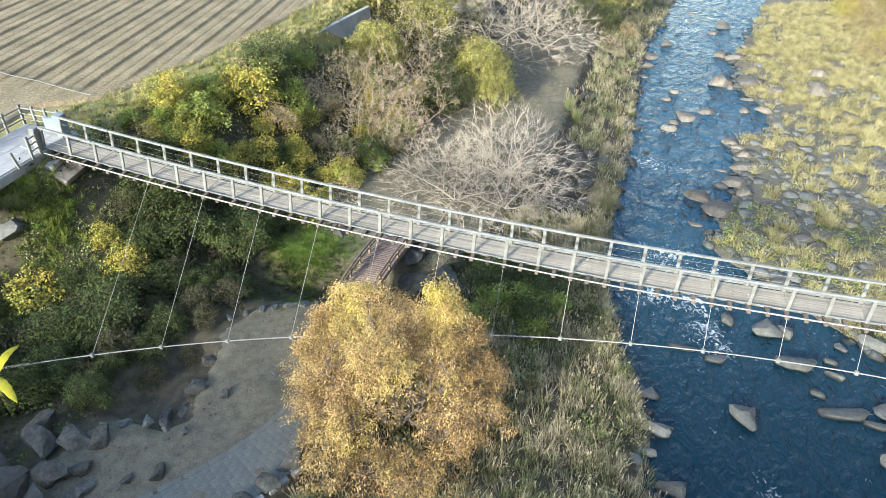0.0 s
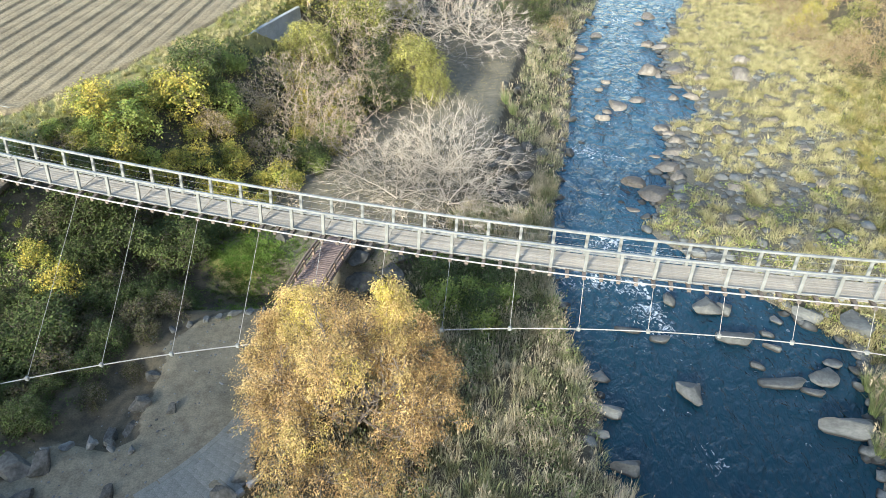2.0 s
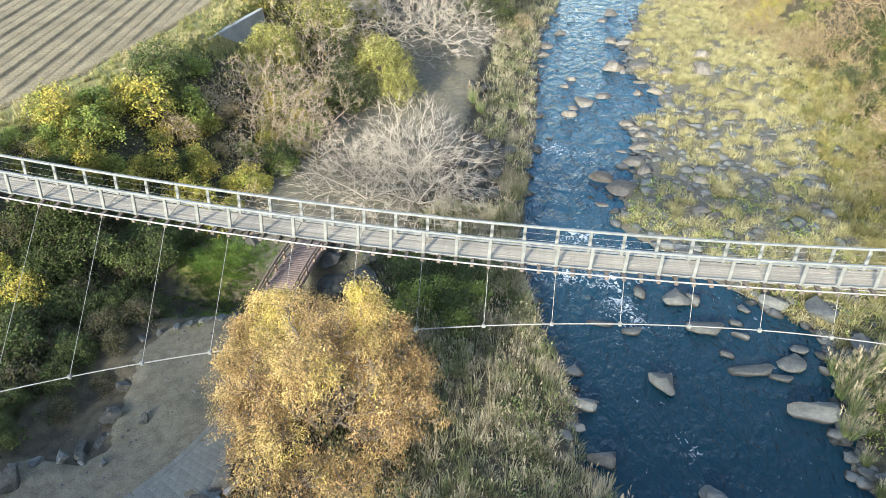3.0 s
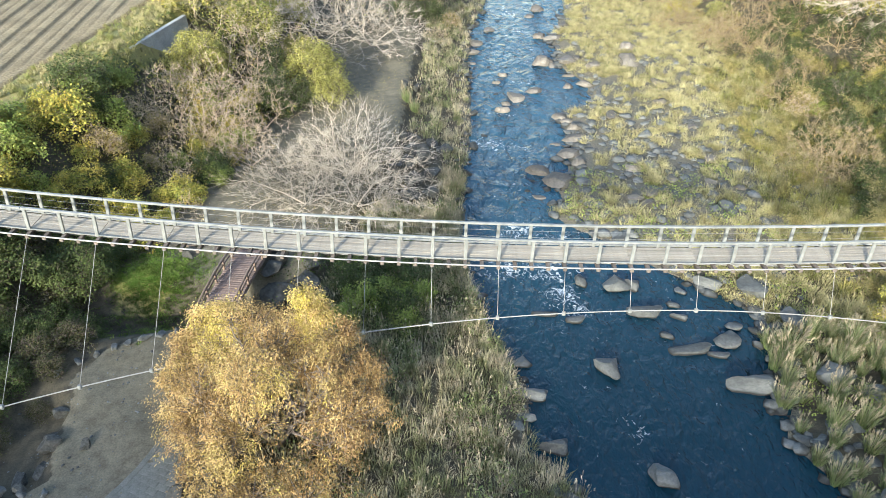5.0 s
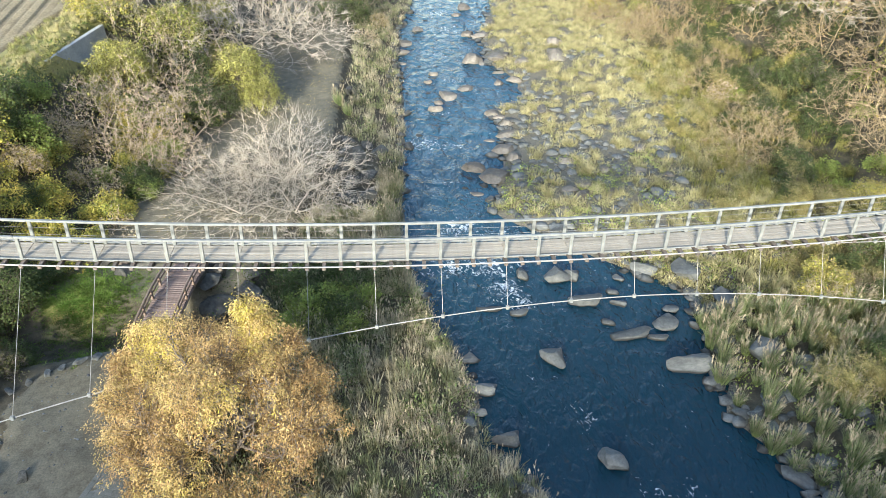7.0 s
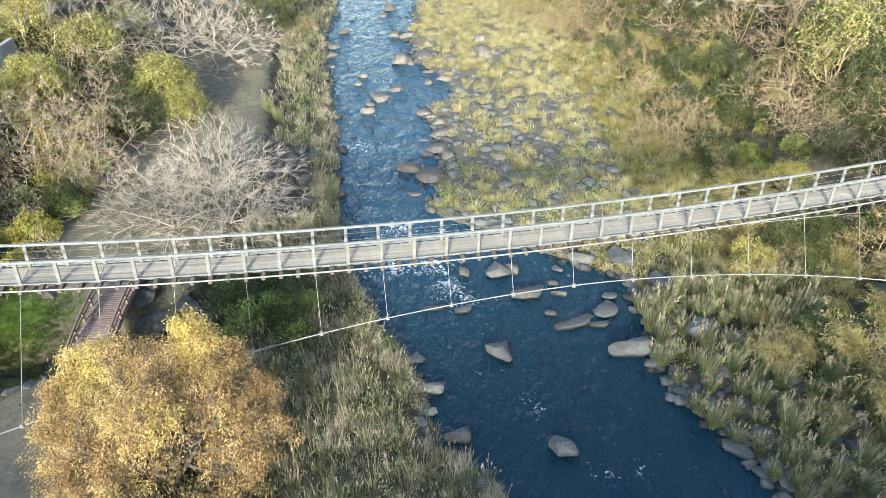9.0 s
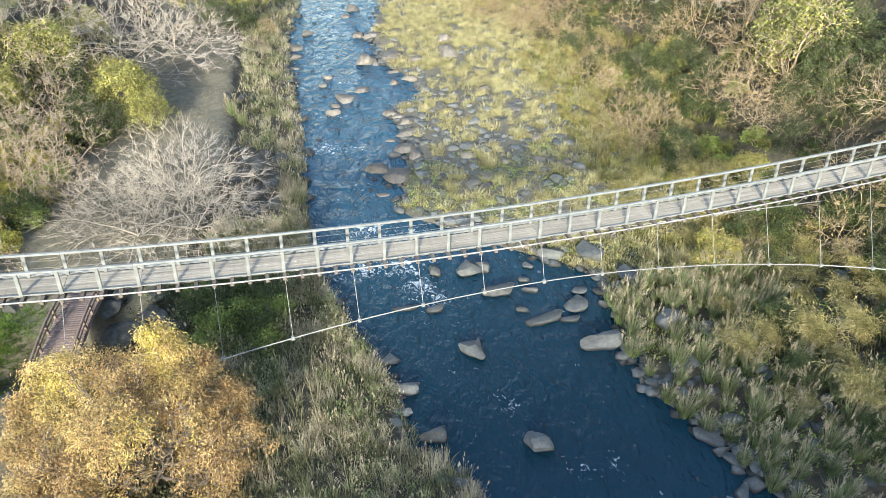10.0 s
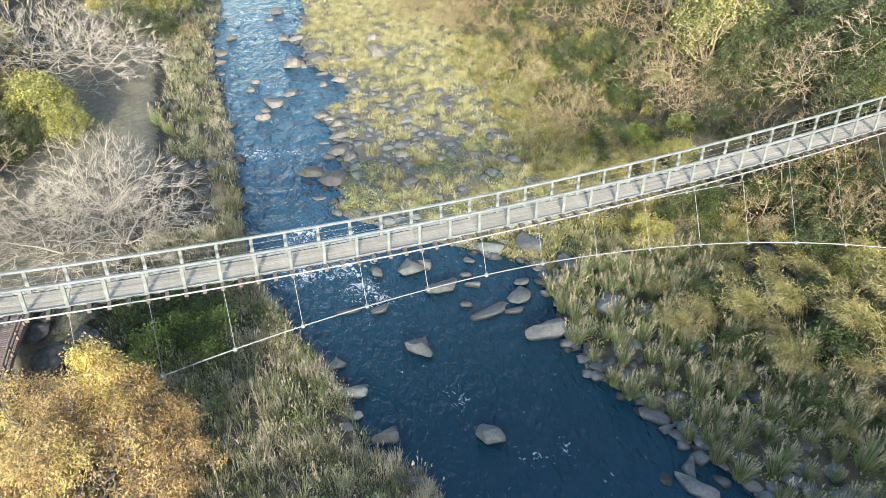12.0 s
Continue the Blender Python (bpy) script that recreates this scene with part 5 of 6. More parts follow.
taken.clear()
hill_gen = np.random.default_rng(17)
for _ in range(30000):
    y = hill_gen.uniform(8, 62) if hill_gen.random() < 0.75 else hill_gen.uniform(62, 95)
    edge_x = float(np.interp(y, HILL_Y, WOOD_EDGE))
    x = edge_x + hill_gen.uniform(-4.5 if y > 27 else -0.5, 22)
    if x > 16 + 0.95 * y:
        continue
    near_bridge = abs(y - (24.6 + 0.04 * x)) < 3.2
    low = x - edge_x < 3.5
    if not free_spot(x, y, 2.1 if low or near_bridge else 3.2 if x - edge_x < 10 else 3.4):
        continue
    r = hill_gen.random()
    tone = float(soft_noise(x, y, 0.35, 4))
    if near_bridge:
        room = deck_z((x - BX) / math.cos(BTURN)) - 0.5 - ground_z(x, y)
        pattern, size = (rust, 0.7) if r < 0.4 else (darkb[1], 0.7) if r < 0.6 else (bamboo_root, 0.55) if r < 0.9 else (olive[0], 0.4)
        size = min(size, room / (4.2 if pattern is bamboo_root else 2.7)) if abs(y - (24.6 + 0.04 * x)) < 2.2 else size
        if size < 0.2:
            continue
    elif low:
        pattern, size = (bamboo_root, hill_gen.uniform(0.5, 0.85) * (0.6 if x < edge_x - 1 else 1)) if r < 0.68 else (tan[1], 0.7) if r < 0.86 else (olive[0], 0.5) if r < 0.92 else (olive[1], 0.5)
    else:
        pattern = (tan[int(r * 97) % 2] if r < 0.55 else ochre if r < 0.64 else evergreen if r < 0.84 else olive[int(r * 51) % 2]) if tone < 0.2 else (olive[0] if r < 0.35 else ochre if r < 0.55 else evergreen)
        if x > 31.5 and y < 33 or x > 36 and y < 44:
            pattern = evergreen if r < 0.6 else viney
        size = hill_gen.uniform(0.8, 1.25) * (1.35 if pattern in darkb or pattern is viney else 1.0)
    plant(pattern, x, y, size, tall=hill_gen.uniform(0.85, 1.1))
for i in range(42):
    x, y = 29.6 + 1.4 * (i % 7) + 0.5 * (i % 3), 22.4 + 1.45 * (i // 7) + 0.4 * (i % 2)
    pattern, tall = ((bamboo_root, 4.2), (rust, 2.7), (evergreen, 4.9), (tan[1], 5.2), (darkb[0], 2.9))[i % 5]
    room = (deck_z(x - BX) - 0.6 - ground_z(x, y)) / tall if 23.4 < y < 29.2 else 0.7
    if room > 0.15:
        plant(pattern, x, y, min(room, 0.75))
for x, y, size in ((31.2, 40.2, 0.7), (31.8, 38.0, 0.7), (31.6, 42.4, 0.7), (34.6, 37.0, 0.9), (33.0, 39.4, 0.8)):
    plant(tan[0], x, y, size * 1.1)
for x, y, size in ((37.6, 30.9, 0.95), (39.0, 32.6, 1.0), (36.6, 33.4, 0.9), (40.4, 30.8, 1.0), (41.2, 33.8, 1.05), (38.8, 35.6, 1.0)):
    plant(evergreen, x, y, size)
for i in range(22):
    plant((tan[1], evergreen, olive[0], tan[0])[i % 4], 29.4 + 1.15 * (i % 7) + 0.4 * (i % 3), 17.2 + 1.9 * (i // 7) + 0.5 * (i % 2), 0.34 + 0.05 * (i % 4))
taken.clear()
for _ in range(3000):
    y = hill_gen.uniform(27.5, 64)
    edge_x = float(np.interp(y, HILL_Y, WOOD_EDGE))
    x = edge_x + hill_gen.uniform(-7.5, 1.5)
    if x < float(np.interp(y, BAR_Y, BAR_LEFT)) + 6.5 or len(taken) > 85 or not free_spot(x, y, 1.5):
        continue
    r = hill_gen.random()
    pattern, size = (cane_grass[len(taken) % 3], 0.75) if r < 0.55 else (bamboo_root, 0.5) if r < 0.78 else (tan[0], 0.45) if r < 0.88 else (darkb[1], 0.6)
    plant(pattern, x, y, size * hill_gen.uniform(0.8, 1.3), turn=150 + 40 * hill_gen.normal())
fill_gen = np.random.default_rng(71)
taken.clear()
for _ in range(5000):
    y = fill_gen.uniform(27, 72)
    x = float(np.interp(y, HILL_Y, WOOD_EDGE)) + fill_gen.uniform(-2.5, 17)
    if x > 14 + 0.85 * y or abs(y - (24.6 + 0.04 * x)) < 3.4 or len(taken) > 300 or not free_spot(x, y, 1.85):
        continue
    r = fill_gen.random()
    plant(darkb[len(taken) % 2] if r < 0.5 else viney if r < 0.75 else greenb if r < 0.85 else evergreen, x, y, fill_gen.uniform(0.55, 0.85))
for pattern, x, y, size in [(evergreen, 29.6, 54.4, 0.9), (evergreen, 31.4, 51.4, 0.95), (evergreen, 32.6, 56.6, 1.0), (evergreen, 34.4, 39.2, 0.85), (rust, 26.0, 53.4, 1.1), (bare2, 35.0, 59.5, 0.95), (bare2, 37.0, 52.6, 0.9),
                            (bare2, 34.2, 66.0, 0.9), (brown[1], 39.0, 32.0, 1.2), (brown[1], 36.2, 33.4, 1.0), (evergreen, 37.4, 40.6, 1.0), (evergreen, 36.6, 36.6, 0.9), (evergreen, 34.0, 36.6, 0.7), (evergreen, 38.8, 43.0, 1.0), (evergreen, 31.4, 47.8, 0.7), (tan[0], 32.2, 42.0, 1.2), (tan[0], 33.8, 45.6, 1.15), (tan[0], 30.8, 45.2, 0.9)]:
    plant(pattern, x, y, size)
taken.clear()
for _ in range(4000):
    y = hill_gen.uniform(8.5, 25.5)
    x = float(np.interp(y, HILL_Y, WOOD_EDGE)) + hill_gen.uniform(-9.5, 2.0)
    if x < float(np.interp(y, BAR_Y, BAR_LEFT)) + 4.6 + 0.8 * float(soft_noise(x, y, 0.9, 2)) or len(taken) > 110 or not free_spot(x, y, 1.45):
        continue
    dark_one = len(taken) % 10 in (2, 7)
    plant(darkb[len(taken) % 2] if dark_one else cane_grass[len(taken) % 3], x, y, hill_gen.uniform(0.8, 1.3) * (0.75 if abs(y - 25.5) < 2.5 or dark_one else 1), turn=150 + 22 * hill_gen.normal())

# tall unseen evergreens on the slope south of the bridge, beside the camera
# added only to cast shade on the bridge's right end
for x, y, size in ((34.0, 8.0, 3.4), (39.0, 9.5, 3.5), (44.0, 11.0, 3.5), (49.0, 13.0, 3.4)):
    plant(evergreen, x, y, size)

# ================= stones =================
for x, y, w in [(4.5, 17.5, 1.3), (13.7, 40.4, 0.9), (17.3, 52.1, 1.5), (16.3, 42.9, 1.2), (17.5, 63.8, 1.4), (18.1, 42.1, 0.9),
        (11.8, 40.5, 1.6), (10.1, 38.7, 1.3), (17.2, 46.3, 1.6), (14.0, 43.7, 1.3), (16.2, 17.8, 1.5), (16.3, 16.9, 1.0),
        (17.6, 18.3, 1.2), (16.1, 14.7, 1.2), (14.7, 14.6, 0.75), (14.6, 15.9, 0.55), (15.9, 15.4, 0.4), (16.6, 15.3, 0.55),
        (18.6, 14.9, 0.9), (17.8, 16.1, 0.9), (17.4, 15.5, 0.6), (18.7, 16.2, 0.9), (20.0, 16.2, 0.9), (19.5, 12.7, 1.4),
        (20.0, 11.9, 1.3), (21.5, 11.2, 1.6), (21.6, 12.4, 1.1), (19.5, 13.8, 0.8)]:
    boulder(x, y, w * 1.15 if x > 14 and y < 26 else w)
for x, y, w in [(26.6, 15.7, 0.9), (15.8, 21.1, 0.8), (20.2, 20.6, 1.0), (16.0, 18.7, 0.8), (20.5, 20.0, 0.8), (19.0, 21.0, 0.9),
        (17.6, 14.4, 0.7), (20.4, 15.3, 0.8), (22.3, 15.5, 0.9)]:
    boulder(x, y, w * 1.15 if x > 14 and y < 26 else w)
boulder(15.8, 13.8, 2.2, 2, -45, 0.45)
boulder(8.5, 18.8, 1.95, 1, 8, 0.72, sink=0.22)
for x, y, w in ((2.8, 21.9, 1.0), (4.1, 20.2, 1.6), (1.0, 21.0, 0.7), (19.2, 23.8, 1.5), (15.7, 21.1, 0.85), (22.2, 18.1, 0.9)):
    boulder(x, y, w, None, 5, 0.55, sink=0.22)
# stones of the channel: place, width, depth over width, turn
for x, y, w, deep, turn in [(6.4, 32.3, 1.02, 1.0, -8), (8.3, 32.1, 1.64, 0.89, -8), (9.4, 32.2, 0.92, 1.0, -8), (9.7, 29.8, 1.76, 0.75, -8), (4.2, 29.4, 1.36, 0.52, -8), (5.8, 29.0, 0.95, 0.96, -8),
                            (10.5, 28.0, 1.09, 0.52, -8), (11.6, 27.0, 2.1, 0.54, 4), (13.5, 27.9, 1.33, 0.91, -8), (12.9, 26.7, 1.02, 0.67, -18), (11.4, 30.6, 1.08, 0.54, 2), (12.1, 31.9, 0.82, 0.63, -3),
                            (11.6, 29.6, 0.99, 0.53, -8), (7.0, 25.4, 1.59, 0.82, -60), (14.1, 24.6, 2.52, 0.4, 6), (15.4, 23.9, 1.33, 0.97, -8), (14.8, 23.0, 0.65, 1.0, -8)]:
    boulder(x, y, w * 1.24, 4 if deep == 0.4 else None, turn, deep, sink=0.2, tall=0.55 if deep < 0.56 else 0.8 if y > 36 else 1.0)
for x, y, w, deep, turn in [(17.5, 24.8, 2.24, 0.61, 7), (16.0, 28.5, 1.26, 0.75, 7), (17.4, 28.9, 1.84, 0.78, -8), (2.7, 25.5, 1.01, 0.85, -8), (3.3, 23.3, 1.57, 0.4, -5), (14.2, 29.1, 0.9, 0.9, -8),
                            (13.9, 32.4, 1.71, 0.4, -13), (16.0, 31.7, 1.9, 0.73, -8), (3.5, 59.1, 2.15, 0.97, 1), (5.1, 61.0, 1.28, 1.0, 1), (2.2, 56.2, 1.35, 0.69, 1), (2.5, 57.8, 1.0, 0.62, 1),
                            (2.3, 64.6, 0.98, 1.0, -19), (1.7, 62.7, 0.83, 1.0, 1), (-0.4, 73.5, 2.05, 0.81, 1), (0.8, 78.1, 1.3, 1.0, 1), (-1.1, 70.4, 1.84, 0.45, 1)]:
    boulder(x, y, w * 1.24, 4 if deep == 0.4 else None, turn, deep, sink=0.2, tall=0.55 if deep < 0.56 else 0.8 if y > 36 else 1.0)
for x, y, w, deep, turn in [(-0.7, 67.7, 1.14, 0.69, 1), (6.6, 86.3, 1.74, 0.88, 2), (5.7, 83.8, 1.08, 1.0, 2), (6.2, 67.9, 2.05, 1.0, 1), (7.3, 67.6, 1.02, 1.0, 1), (8.6, 68.0, 1.93, 0.86, -4),
                            (9.7, 68.2, 1.03, 1.0, 1), (6.4, 76.0, 1.84, 0.57, 11), (7.8, 75.6, 1.83, 0.81, 1), (9.3, 79.9, 1.48, 1.0, 2), (8.7, 64.9, 1.23, 0.41, 1), (8.3, 62.1, 0.95, 0.97, 1),
                            (9.9, 62.5, 1.8, 0.4, -4), (6.9, 55.1, 1.18, 0.85, 1), (7.5, 54.3, 0.95, 0.59, 1), (7.9, 52.7, 1.14, 0.61, 1), (7.9, 50.9, 2.01, 0.52, 9)]:
    boulder(x, y, w * 1.24, 4 if deep == 0.4 else None, turn, deep, sink=0.2, tall=0.55 if deep < 0.56 else 0.8 if y > 36 else 1.0)
for x, y, w, deep, turn in [(7.1, 48.4, 1.55, 0.95, 1), (6.2, 50.2, 0.89, 0.44, 1), (4.5, 45.4, 1.65, 0.59, 1), (6.0, 44.1, 1.97, 1.0, -9), (4.6, 41.9, 1.29, 0.55, 1), (7.7, 46.4, 1.22, 1.0, 1),
                            (12.0, 41.5, 1.84, 0.48, 1), (10.8, 41.1, 1.39, 0.49, 1), (11.0, 65.9, 1.38, 0.71, 1), (14.6, 67.1, 2.06, 1.0, 1), (14.8, 70.4, 1.88, 0.68, 1), (16.5, 61.5, 1.93, 0.64, -9),
                            (15.6, 56.9, 1.24, 1.0, 1), (11.5, 45.2, 1.49, 0.52, 1), (11.2, 54.5, 1.4, 1.0, 1)]:
    boulder(x, y, w * 1.24, 4 if deep == 0.4 else None, turn, deep, sink=0.2, tall=0.55 if deep < 0.56 else 0.8 if y > 36 else 1.0)
for x, y, w in [(-20.6, 10.6, 2.2), (-19.6, 11.8, 1.6), (-21.8, 11.4, 2.0), (-20.9, 12.9, 1.7), (-18.6, 12.4, 1.1), (-22.6, 10.0, 2.4),
        (-23.4, 12.2, 1.9), (-17.0, 16.8, 1.0), (-17.3, 18.2, 1.1), (-17.5, 19.6, 0.9),
        (-15.4, 17.6, 0.6), (-15.6, 13.2, 0.9), (-16.6, 12.6, 0.6), (-16.9, 15.4, 0.6), (-11.3, 14.1, 1.3), (-10.8, 15.2, 1.3),
        (-10.2, 16.1, 1.2), (-11.8, 13.2, 1.0), (-9.6, 16.9, 1.1), (-10.6, 30.5, 1.3), (-9.6, 29.4, 1.1), (-11.2, 31.6, 1.2),
        (-14.6, 31.4, 1.2), (-15.9, 31.0, 1.3), (-17.2, 31.8, 1.2), (-8.9, 30.6, 1.2), (-10.4, 28.7, 2.4), (-9.0, 29.8, 2.0), (-8.0, 29.0, 1.7), (-10.9, 30.0, 1.8)]:
    boulder(x, y, w * (1.1 if y < 14.2 and x < -17 else 1.0), dark=True, sink=0.3)
for x, y, w in [(-10.2, 28.4, 0.9), (-8.8, 27.8, 0.8), (-4.6, 46.6, 2.1), (-3.8, 45.2, 2.25), (-4.9, 44.6, 1.95), (-3.2, 43.4, 1.95),
        (-4.2, 42.4, 1.8), (-2.4, 47.6, 1.6), (-4.4, 40.2, 1.7), (-3.0, 41.2, 1.6), (-5.6, 43.2, 1.5), (-5.0, 48.6, 1.6), (-3.6, 39.0, 1.3), (-3.4, 48.2, 1.3), (-5.4, 57.6, 1.5), (-6.2, 56.4, 1.1), (-1.6, 62.4, 1.2), (-1.4, 66.2, 1.2),
        (-0.9, 51.2, 1.0), (-5.5, 47.8, 1.0), (-19.0, 10.4, 1.8), (-18.0, 11.6, 1.2), (-19.9, 13.6, 1.5), (-18.8, 13.8, 1.1),
        (-21.6, 13.6, 1.4), (-16.9, 17.6, 1.2), (-17.6, 16.2, 1.0)]:
    boulder(x, y, w * (1.1 if y < 14.2 and x < -17 else 1.0), dark=True, sink=0.3)


M_ROCKBROWN = surface("brown_wall_stone", [(0.25, (0.13, 0.10, 0.075)), (0.75, (0.27, 0.22, 0.17))], 1.1, 12, 0.9, 0.5, per_object=0.25)
store_brown = [stone_mesh("wall_stone", np.random.default_rng(160 + i), M_ROCKBROWN, 3, f) for i, f in enumerate((0.9, 1.0, 0.8))]
for i, x in enumerate((-19.6, -18.6, -17.6, -16.6, -15.6, -14.7, -11.2, -10.3, -9.3, -8.4)):
    for k in range(2):
        m = Matrix.LocRotScale((x + 0.4 * k, 31.6 + 0.3 * k + 0.12 * (i % 3), 1.1 + 0.75 * k), Euler((0.1 * i, 0.2 * k, 0.9 * i + k)), (1.2, 1.0, 1.05))
        thing("wall_stone", m, "brown weathered stone of the rough wall beneath the bridge", "rock", "stones of the rough wall", me=store_brown[(i + k) % 3])
eg = np.random.default_rng(8)
for _ in range(36):
    y = eg.uniform(40, 90)
    boulder(float(np.interp(y, WATER_Y, WATER_LEFT)) + eg.normal() * 0.4, y, eg.uniform(0.5, 1.4), dark=True)


def cobble_material():
    mat = M_ROCK.copy()
    mat.name = "bar_cobbles"
    nt = mat.node_tree
    geo = nt.nodes.new("ShaderNodeNewGeometry")
    for nd in list(nt.nodes):
        if nd.bl_idname == "ShaderNodeObjectInfo":
            for ln in list(nd.outputs["Random"].links):
                nt.links.new(geo.outputs["Random Per Island"], ln.to_socket)
    return mat


M_COBBLE = cobble_material()
protos = [arrays_of(stone_mesh("cobble", np.random.default_rng(200 + i), M_ROCK, 2, f)) for i, f in enumerate((0.45, 0.6, 0.4, 0.7))]
sg = np.random.default_rng(5)
spots, sizes = [], []
while len(spots) < 1250:
    y = sg.uniform(11, 82)
    wr, hl = float(np.interp(y, BAR_Y, BAR_LEFT)), float(np.interp(y, HILL_Y, HILL_FOOT))
    x = wr - 0.3 + (hl - wr) * sg.beta(1.1, 1.5)
    stony = 0.25 + 0.75 * math.exp(-((y - 47) / 14) ** 2)
    if sg.random() > stony:
        continue
    s = 0.28 + 0.85 * sg.random() ** 2.0
    spots.append((x, y, ground_z(x, y) + 0.05 * s)), sizes.append(s)
for _ in range(110):
    y = sg.uniform(13, 88)
    x = float(np.interp(y, BAR_Y, BAR_LEFT)) + sg.normal() * 0.5 - 0.1
    s = sg.uniform(0.5, 1.2)
    spots.append((x, y, max(ground_z(x, y), -0.1) + 0.08 * s)), sizes.append(s)
for _ in range(170):
    y = sg.uniform(11, 31)
    x = float(np.interp(y, BAR_Y, BAR_LEFT)) + 0.15 + sg.normal() * 0.4
    s = 0.22 + 0.7 * sg.random() ** 2
    spots.append((x, y, max(ground_z(x, y), -0.06) + 0.1 * s)), sizes.append(s)
for _ in range(80):
    y = sg.normal() * 8 + 44
    x = float(np.interp(y, BAR_Y, BAR_LEFT)) + 0.5 + 13 * sg.random() ** 1.3
    s = sg.uniform(0.55, 1.4)
    spots.append((x, y, ground_z(x, y) + 0.08 * s)), sizes.append(s)
for _ in range(260):
    y = sg.uniform(12, 88)
    x = float(np.interp(y, WATER_Y, WATER_LEFT)) + sg.normal() * 0.35
    s = 0.2 + 0.6 * sg.random() ** 2
    spots.append((x, y, max(ground_z(x, y), -0.1) + 0.03)), sizes.append(s)
for _ in range(45):
    y = 38 + 52 * sg.random()
    a_, b_ = float(np.interp(y, WATER_Y, WATER_LEFT)), float(np.interp(y, BAR_Y, BAR_LEFT))
    x = a_ + (b_ - a_) * sg.random()
    s = 0.25 + 0.5 * sg.random() ** 2
    spots.append((x, y, -0.04)), sizes.append(s)
thing("cobbles", pose(0, 0, 0), "grey rounded river stones scattered over the gravel bar", "stones", kind="stuff",
      me=scatter_joined("cobbles", protos, spots, sizes, M_COBBLE, True))

spots, sizes = [], []
while len(spots) < 420:
    x, y = sg.uniform(-20, -9.5), sg.uniform(9.5, 24.5)
    if x > float(np.interp(y, SOIL_Y, SOIL_LEFT)) - (2.5 if 15 < y < 20 else 0.2) and x < float(np.interp(y, [9, 12.4, 15, 24], [-18, -15.4, -13.6, -13.6])):
        spots.append((x, y, ground_z(x, y) + 0.005)), sizes.append(0.04 + 0.13 * sg.random() ** 3)
thing("pebbles", pose(0, 0, 0), "small grey stones scattered over the bare soil", "stones", kind="stuff", me=scatter_joined("pebbles", protos, spots, sizes, M_COBBLE, True))

# ================= forecourt, fences, walls and paths =================
court = thing("pavement", bridge_pose(END - 1.4, 2.0, -0.05, False), "pale grey plank-jointed path leading to the bridge end", "pavement", kind="structure")
part("slab_bed", box("slab_bed", 3.3, 9.2, 0.5, M_CONCRETE, 0.03), court, bridge_pose(END, 2.4, -0.34, False) @ Matrix.Translation((-1.5, 0, 0)))
me_slab = box("slab", 0.78, 1.5, 0.06, surface("pale_path_slab", [(0.3, (0.30, 0.30, 0.30)), (0.7, (0.40, 0.40, 0.40))], 1.2, 20, 0.9, 0.2, spread=0.12), 0.01)
for i in range(4):
    for j in range(6):
        part("slab", me_slab, court, bridge_pose(END, -1.35 + j * 1.51, -0.075, False) @ Matrix.Translation((-0.33 - i * 0.79, 0, 0)))
me_fence = box("fence_post", 0.13, 0.13, 1.25, M_WHITE, 0.015)


def rail_fence(points, label):
    """Posts at the points, with three bars from post to post."""
    f = thing("fence", Matrix.Translation(points[0]), label, "fence", "fences of the forecourt")
    for p in points:
        part("fence_post", me_fence, f, Matrix.Translation(p + Vector((0, 0, 0.5))))
    for p, q in zip(points, points[1:]):
        for h in (0.3, 0.62, 0.94):
            part("fence_bar", rod("fence_bar", [p + Vector((0, 0, h)), q + Vector((0, 0, h))], 0.04, M_WHITE, 6), f, pose(0, 0, 0))
    return f


def court_point(ds, off):
    p = Vector((BX, BY, 0)) + BD * (END + ds) + BN * off
    return Vector((p.x, p.y, deck_z(END) - 0.05))


rail_fence([court_point(0.08, 0.42), court_point(0.12, 1.0)], "short weathered white fence beside the end pillar")
thing("fence_post", Matrix.Translation(court_point(0.15, 2.05) + Vector((0, 0, 0.34))) @ pose(0, 0, 0, 6, -8, 0), "leaning weathered white post at the path's edge", "post",
      me=box("fence_post", 0.12, 0.12, 0.9, M_WHITE, 0.015))
rail_fence([court_point(-3.1, -2.1 + 1.2 * i) for i in range(7)], "weathered white post fence along the path's field side")
rail_fence([court_point(-3.1 + 0.8 * i, -2.1) for i in range(4)], "weathered white post fence at the head of the path")

wall_box = box("retaining_wall", 0.35, 8.0, 2.3, surface("blue_grey_concrete", [(0.3, (0.36, 0.385, 0.40)), (0.7, (0.52, 0.55, 0.57))], 0.9, 14, 0.9, 0.3), 0.03)
thing("retaining_wall", pose(-24.3, 50.9, 7.0, 0, 0, -8), "grey-blue concrete retaining wall at the edge of the field", "wall", kind="structure", me=wall_box)
thing("concrete_block", pose(-28.3, 20.7, ground_z(-28.3, 20.7) + 0.2, 4, 3, 20) @ Matrix.Diagonal((1.9, 1.7, 1.9, 1)), "weathered concrete anchor block half hidden by shrubs", "anchor block",
      me=stone_mesh("concrete_block", np.random.default_rng(177), M_ROCK, 3, 0.8))
# a thin rope lying slack across the field
thing("field_pole", pose(0, 0, 0), "long thin white rope lying across the furrows", "pole",
      me=rod("field_pole", [(-41, 32.4, 8.72), (-38.4, 31.8, 8.74), (-36, 31.62, 8.72), (-33.6, 31.1, 8.74), (-31.4, 30.8, 8.73)], 0.022, M_WHITE, 6))

